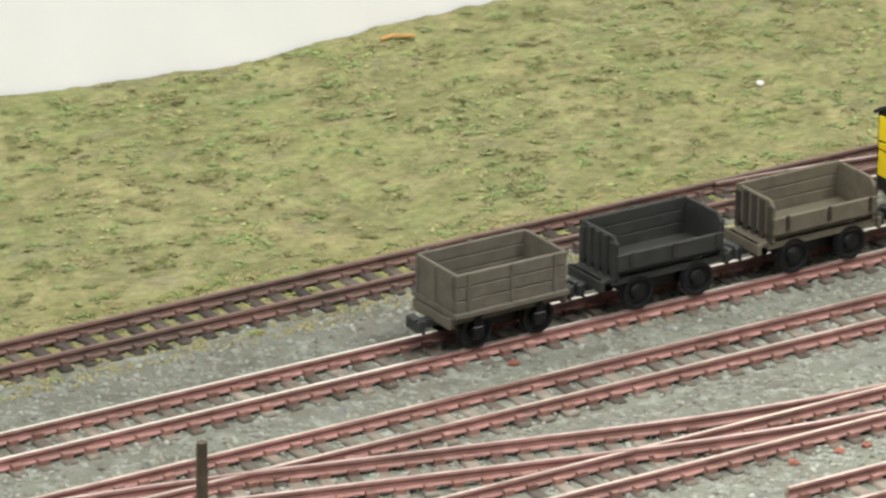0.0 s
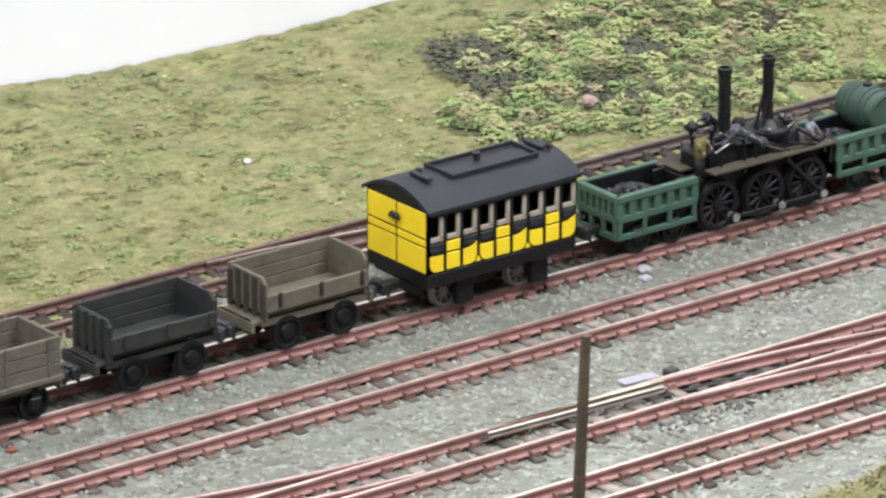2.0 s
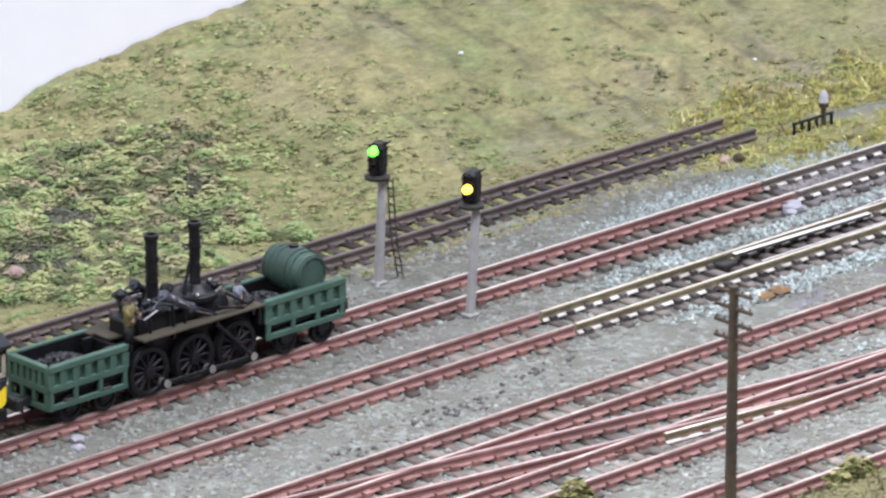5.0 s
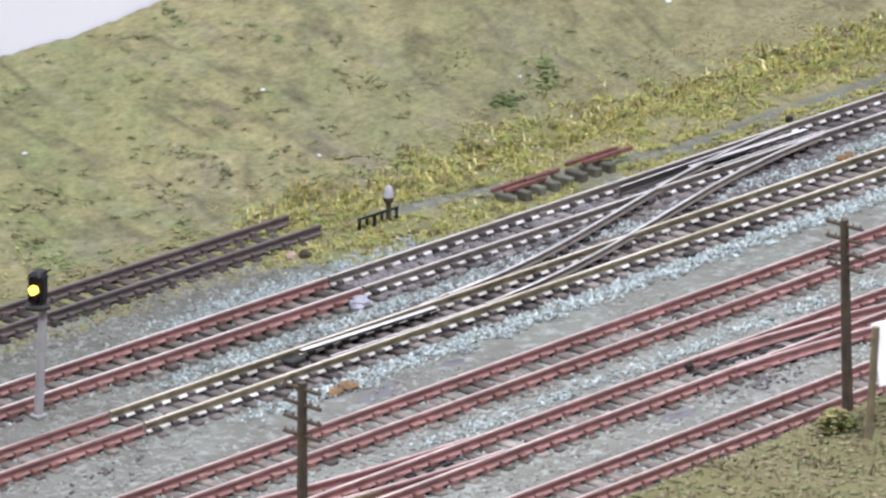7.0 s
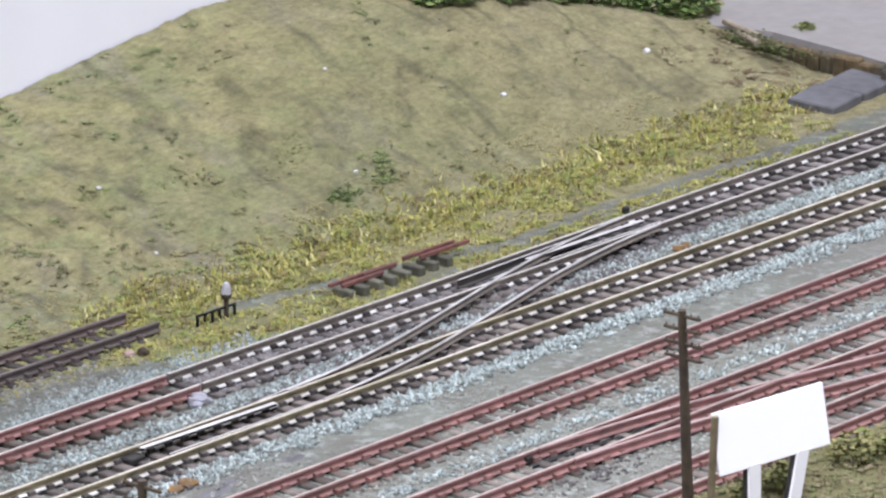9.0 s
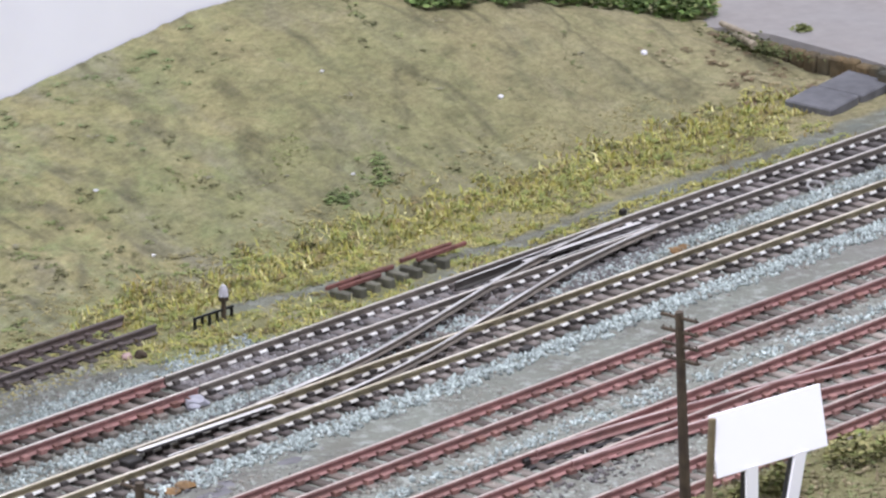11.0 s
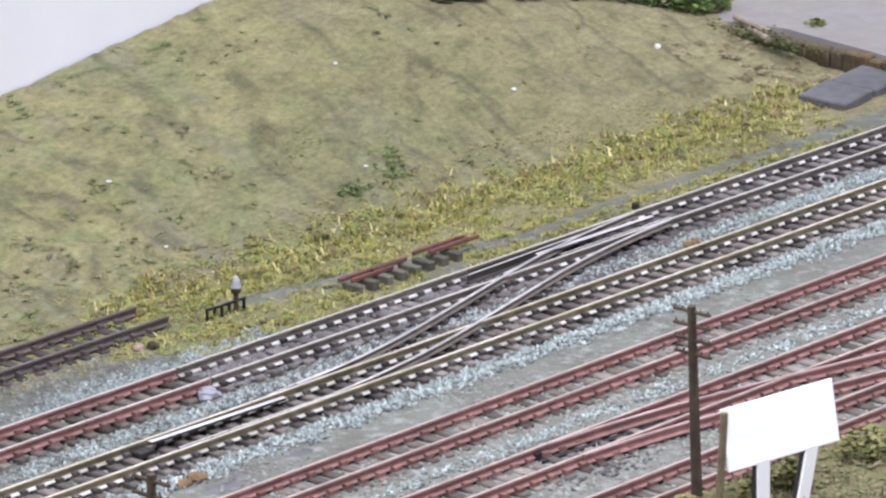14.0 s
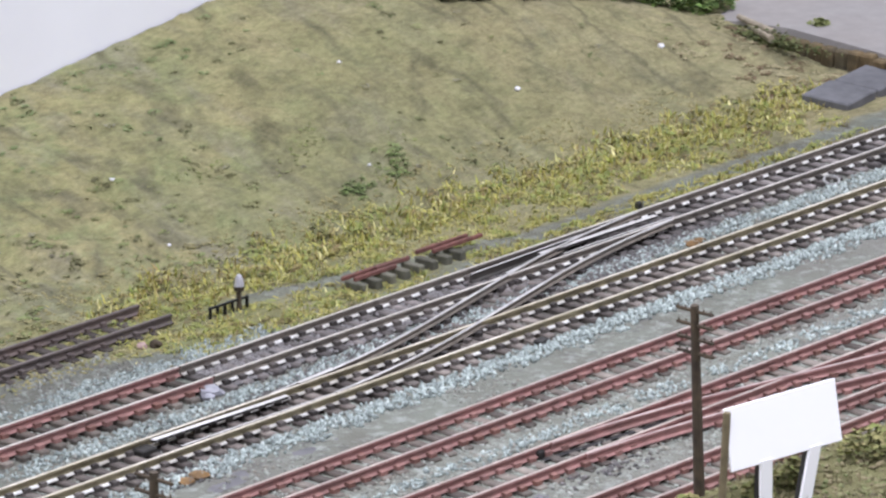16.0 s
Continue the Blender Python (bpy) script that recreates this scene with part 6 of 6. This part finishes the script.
clumps(3600, 205, 455, 8, 40, low, {"mustard_mat": ((0.39, 0.365, 0.125), "mustard-yellow low grass by the main track", 1.2), "lime_mat": ((0.29, 0.32, 0.10), "yellow-green low grass by the main track", 1.0),
    "brown_mat": ((0.20, 0.16, 0.08), "brown low grass by the main track", 0.5)}, (0.6, 1.6), (0.2, 0.9), 15)
scatter("grass_tuft", field(30000, 210, 476, 30, 64, wild), (0.8, 2.3), BLADE_V, BLADE_F, TUFT, "yellow-green tufts of long grass at the bank's foot", "grass", 1.4)
scatter("grass_tuft", field(26000, 203, 460, 8, 40, low), (0.6, 1.6), BLADE_V, BLADE_F, TUFT, "low yellow-green grass beside the main track", "grass", 1.4)
scatter("turf", field(30000, 205, 470, 8, 60, lambda x, y: 0.8 * max(wild(x, y), 0.6 * low(x, y))), (0.3, 0.7), OCTA_V, OCTA_F, STRAW, "straw-coloured turf between the tufts", "turf", 0.6, (1.2, 1, 0.6))
scatter("turf", field(26000, -340, 228, 22, 50, lambda x, y: 0.3 + 0.8 * max(0, drift(x, y, 9, 13.0))), (0.3, 0.65), OCTA_V, OCTA_F, STRAW, "thin turf grown over the old siding", "turf", 0.6, (1.2, 1, 0.5))
clumps(2600, -340, 226, 23, 50, lambda x, y: min(0.9, 0.35 + 0.8 * drift(x, y, 8, 13.0)) * (0.55 + 0.45 * ramp(x, 90, 170)), {"sage_mat": ((0.23, 0.235, 0.10), "sage green low grass over the old siding", 1.0),
    "straw_mat": ((0.32, 0.29, 0.145), "straw-coloured low grass over the old siding", 1.0), "green_mat": ((0.24, 0.285, 0.095), "green low grass over the old siding", 0.8)}, (0.6, 1.7), (0.15, 0.7), 15)
scatter("ballast", field(11000, 120, 250, 7.5, 18, lambda x, y: ramp(x, 150, 195) * (1 - ramp(x, 225, 250)) * max(0, 1 - (y - 8) / 9 + 0.5 * drift(x, y, 6, 31.0)), 0.1), (0.3, 0.75), OCTA_V, OCTA_F, BLUESTONE, "coarse blue-green ballast behind the main track", "ballast", 1.2, (0.7, 0.7, 1.0))
scatter("ballast", field(30000, 222, 405, -22, 7, lambda x, y: 0.75 * ramp(x, 285, 318) * (1 - ramp(x, 380, 405)) * (y > -0.16 * (405 - x) - 3), 0.0), (0.35, 0.8), OCTA_V, OCTA_F, DARKSTONE, "dark oily ballast under the crossover", "ballast", 1.0)
scatter("ballast", field(12000, 168, 285, -24, -9, lambda x, y: 0.7 * max(0, 1 - abs(y + 24.5 - 0.155 * (x - 168)) / 5.5), 0.0), (0.3, 0.7), OCTA_V, OCTA_F, DARKSTONE, "dark oily ballast along the point blades", "ballast", 1.0)
DUST = islands("pale_dust_ballast", [(0.15, 0.142, 0.138), (0.21, 0.20, 0.195), (0.28, 0.265, 0.26), (0.11, 0.104, 0.10)], 0.85)
scatter("ballast", field(16000, 207, 318, -7.2, 7.2, lambda x, y: 0.8 * (1 - ramp(x, 285, 318)) * max(0, min(1, 0.6 + 1.2 * drift(x, y, 7, 51.0))), 0.55), (0.25, 0.65), OCTA_V, OCTA_F, DUST, "pale dusty ballast between the main rails", "ballast", 1.0)
# hedge on the crest and weeds at the road
hedge = []
for x, y, h in ((396, 106, 5), (404, 104, 6), (412, 105, 7), (420, 101, 6), (428, 103, 7), (437, 101, 6), (446, 102, 7), (455, 100, 8), (463, 99, 8), (470, 97, 9), (478, 95, 9), (484, 94, 8)):
    x += 8
    base = ground_height(x, y)
    for q in range(420):
        a, d, e = RNG.uniform(0, 6.28), RNG.uniform(0, 1) ** 0.5, RNG.uniform(0, 1)
        hedge.append((x + 6 * d * math.cos(a), y + 5 * d * math.sin(a), base + h * e * (1 - 0.6 * d * d)))
scatter("hedge", hedge, (0.5, 1.2), LEAF_V, LEAF_F, islands("hedge_leaf", [(0.055, 0.085, 0.03), (0.11, 0.18, 0.05), (0.085, 0.115, 0.045), (0.20, 0.31, 0.085), (0.25, 0.33, 0.11), (0.17, 0.16, 0.075)]), "dark green hedge along the crest of the bank", "hedge", 1.2)
weed = [(498.5 + RNG.normal(0, 1.0), 65.5 + RNG.normal(0, 0.9), 3.0 + abs(RNG.normal(0, 0.6))) for q in range(140)]
moss = [(480.5 + RNG.normal(0, 1.4), 68 + RNG.normal(0, 8), 1.2 + abs(RNG.normal(0, 1.5))) for q in range(700)]
scatter("weeds", weed, (0.4, 0.9), LEAF_V, LEAF_F, MOSS, "green weeds growing at the road's edge", "weeds", 1.2)
scatter("weeds", moss, (0.35, 0.8), LEAF_V, LEAF_F, islands("kerb_moss", [(0.06, 0.075, 0.03), (0.11, 0.13, 0.05), (0.15, 0.15, 0.06)]), "dark green moss growing over the road's edge", "moss", 1.2)
# near verge
VERGE = islands("verge_grass", [(0.11, 0.10, 0.052), (0.19, 0.17, 0.09), (0.13, 0.15, 0.06), (0.235, 0.195, 0.115), (0.10, 0.085, 0.05)])
front = lambda x, y: 1.0 if y < verge(x) + 2.5 * drift(x, y, 8, 15.0) else 0.0
scatter("turf", field(26000, -130, 330, -190, -100, lambda x, y: 0.7 * front(x, y)), (0.4, 1.0), OCTA_V, OCTA_F, VERGE, "olive-brown turf on the near verge", "turf", 0.6, (1.2, 1, 0.6))
scatter("grass_tuft", field(26000, -130, 330, -170, -100, lambda x, y: 0.75 * front(x, y) * max(0, 0.25 + 1.5 * drift(x, y, 11, 16.0))), (0.8, 2.4), BLADE_V, BLADE_F, VERGE, "green and brown grass tufts on the near verge", "grass", 0.9)
shrub = []
for x, y, r, h in ((24, -101, 6, 4), (34, -104, 7, 5), (45, -101, 4, 6), (12, -104, 5, 4), (93, -125, 6, 5), (203, -131, 4, 4), (231, -134.5, 5, 6), (219, -135.5, 4, 5), (258, -133, 8, 5), (272, -136, 7, 5)):
    base = ground_height(x, y)
    for q in range(420):
        a, d, e = RNG.uniform(0, 6.28), RNG.uniform(0, 1) ** 0.5, RNG.uniform(0, 1)
        shrub.append((x + r * d * math.cos(a), y + 0.7 * r * d * math.sin(a), base + h * e * (1 - 0.7 * d * d)))
scatter("shrub", shrub, (0.5, 1.1), LEAF_V, LEAF_F, islands("shrub_leaf", [(0.08, 0.085, 0.035), (0.20, 0.185, 0.075), (0.14, 0.165, 0.05), (0.30, 0.26, 0.12), (0.17, 0.21, 0.06)]), "olive-brown low shrubs on the near verge", "shrub", 1.2)
# ballast
between = lambda x, y: 0.0 if y < verge(x) + 1 or (y > 8.5 and x > 206) or (-56 < y < -38 and x > 120 and drift(x, y, 20, 18.0) > -0.15) else 0.42 + 0.5 * drift(x, y, 12, 17.0)
scatter("ballast", field(95000, -250, 480, -124, 30, between, 0.0), (0.3, 0.85), OCTA_V, OCTA_F, STONES, "grey-green loose ballast between the tracks", "ballast", 1.0, (1, 1, 0.75))
band = lambda x, y: ramp(x, 128, 160) * max(0, min(1, max(1.0 - abs(y + 38.5) / 5.0, 0.9 - abs(y + 13.2) / 4.6, 0.5 - abs(y + 74.8) / 6)) + 0.5 * drift(x, y, 6, 19.0))
scatter("ballast", field(80000, 120, 480, -82, -8, band, 0.15), (0.3, 0.9), OCTA_V, OCTA_F, BLUESTONE, "coarse blue-green ballast on the track shoulders", "ballast", 1.2, (0.7, 0.7, 1.0))
murk = lambda x, y: 1.4 * max(0, 1.2 - math.hypot((x - 159) / 11, (y + 39) / 4.5)) + max(0, 1.1 - math.hypot((x - 216) / 16, (y + 98) / 4)) + max(0, 1.0 - math.hypot((x + 32) / 22, (y + 71.5) / 3.2)) + 0.9 * max(0, 1.0 - math.hypot((x - 68) / 18, (y + 45) / 4)) + 0.6 * max(0, 1.0 - math.hypot((x - 40) / 12, (y + 49) / 3)) + 0.5 * max(0, 1.0 - math.hypot((x - 96) / 14, (y + 40) / 3)) + max(0, 0.8 - math.hypot((x - 290) / 80, (y + 13) / 8)) * (x > 230)
scatter("ballast", field(40000, -70, 375, -104, -4, lambda x, y: 0.8 * murk(x, y), 0.1), (0.3, 0.8), OCTA_V, OCTA_F, DARKSTONE, "dark oily ballast by the points", "ballast", 1.0)
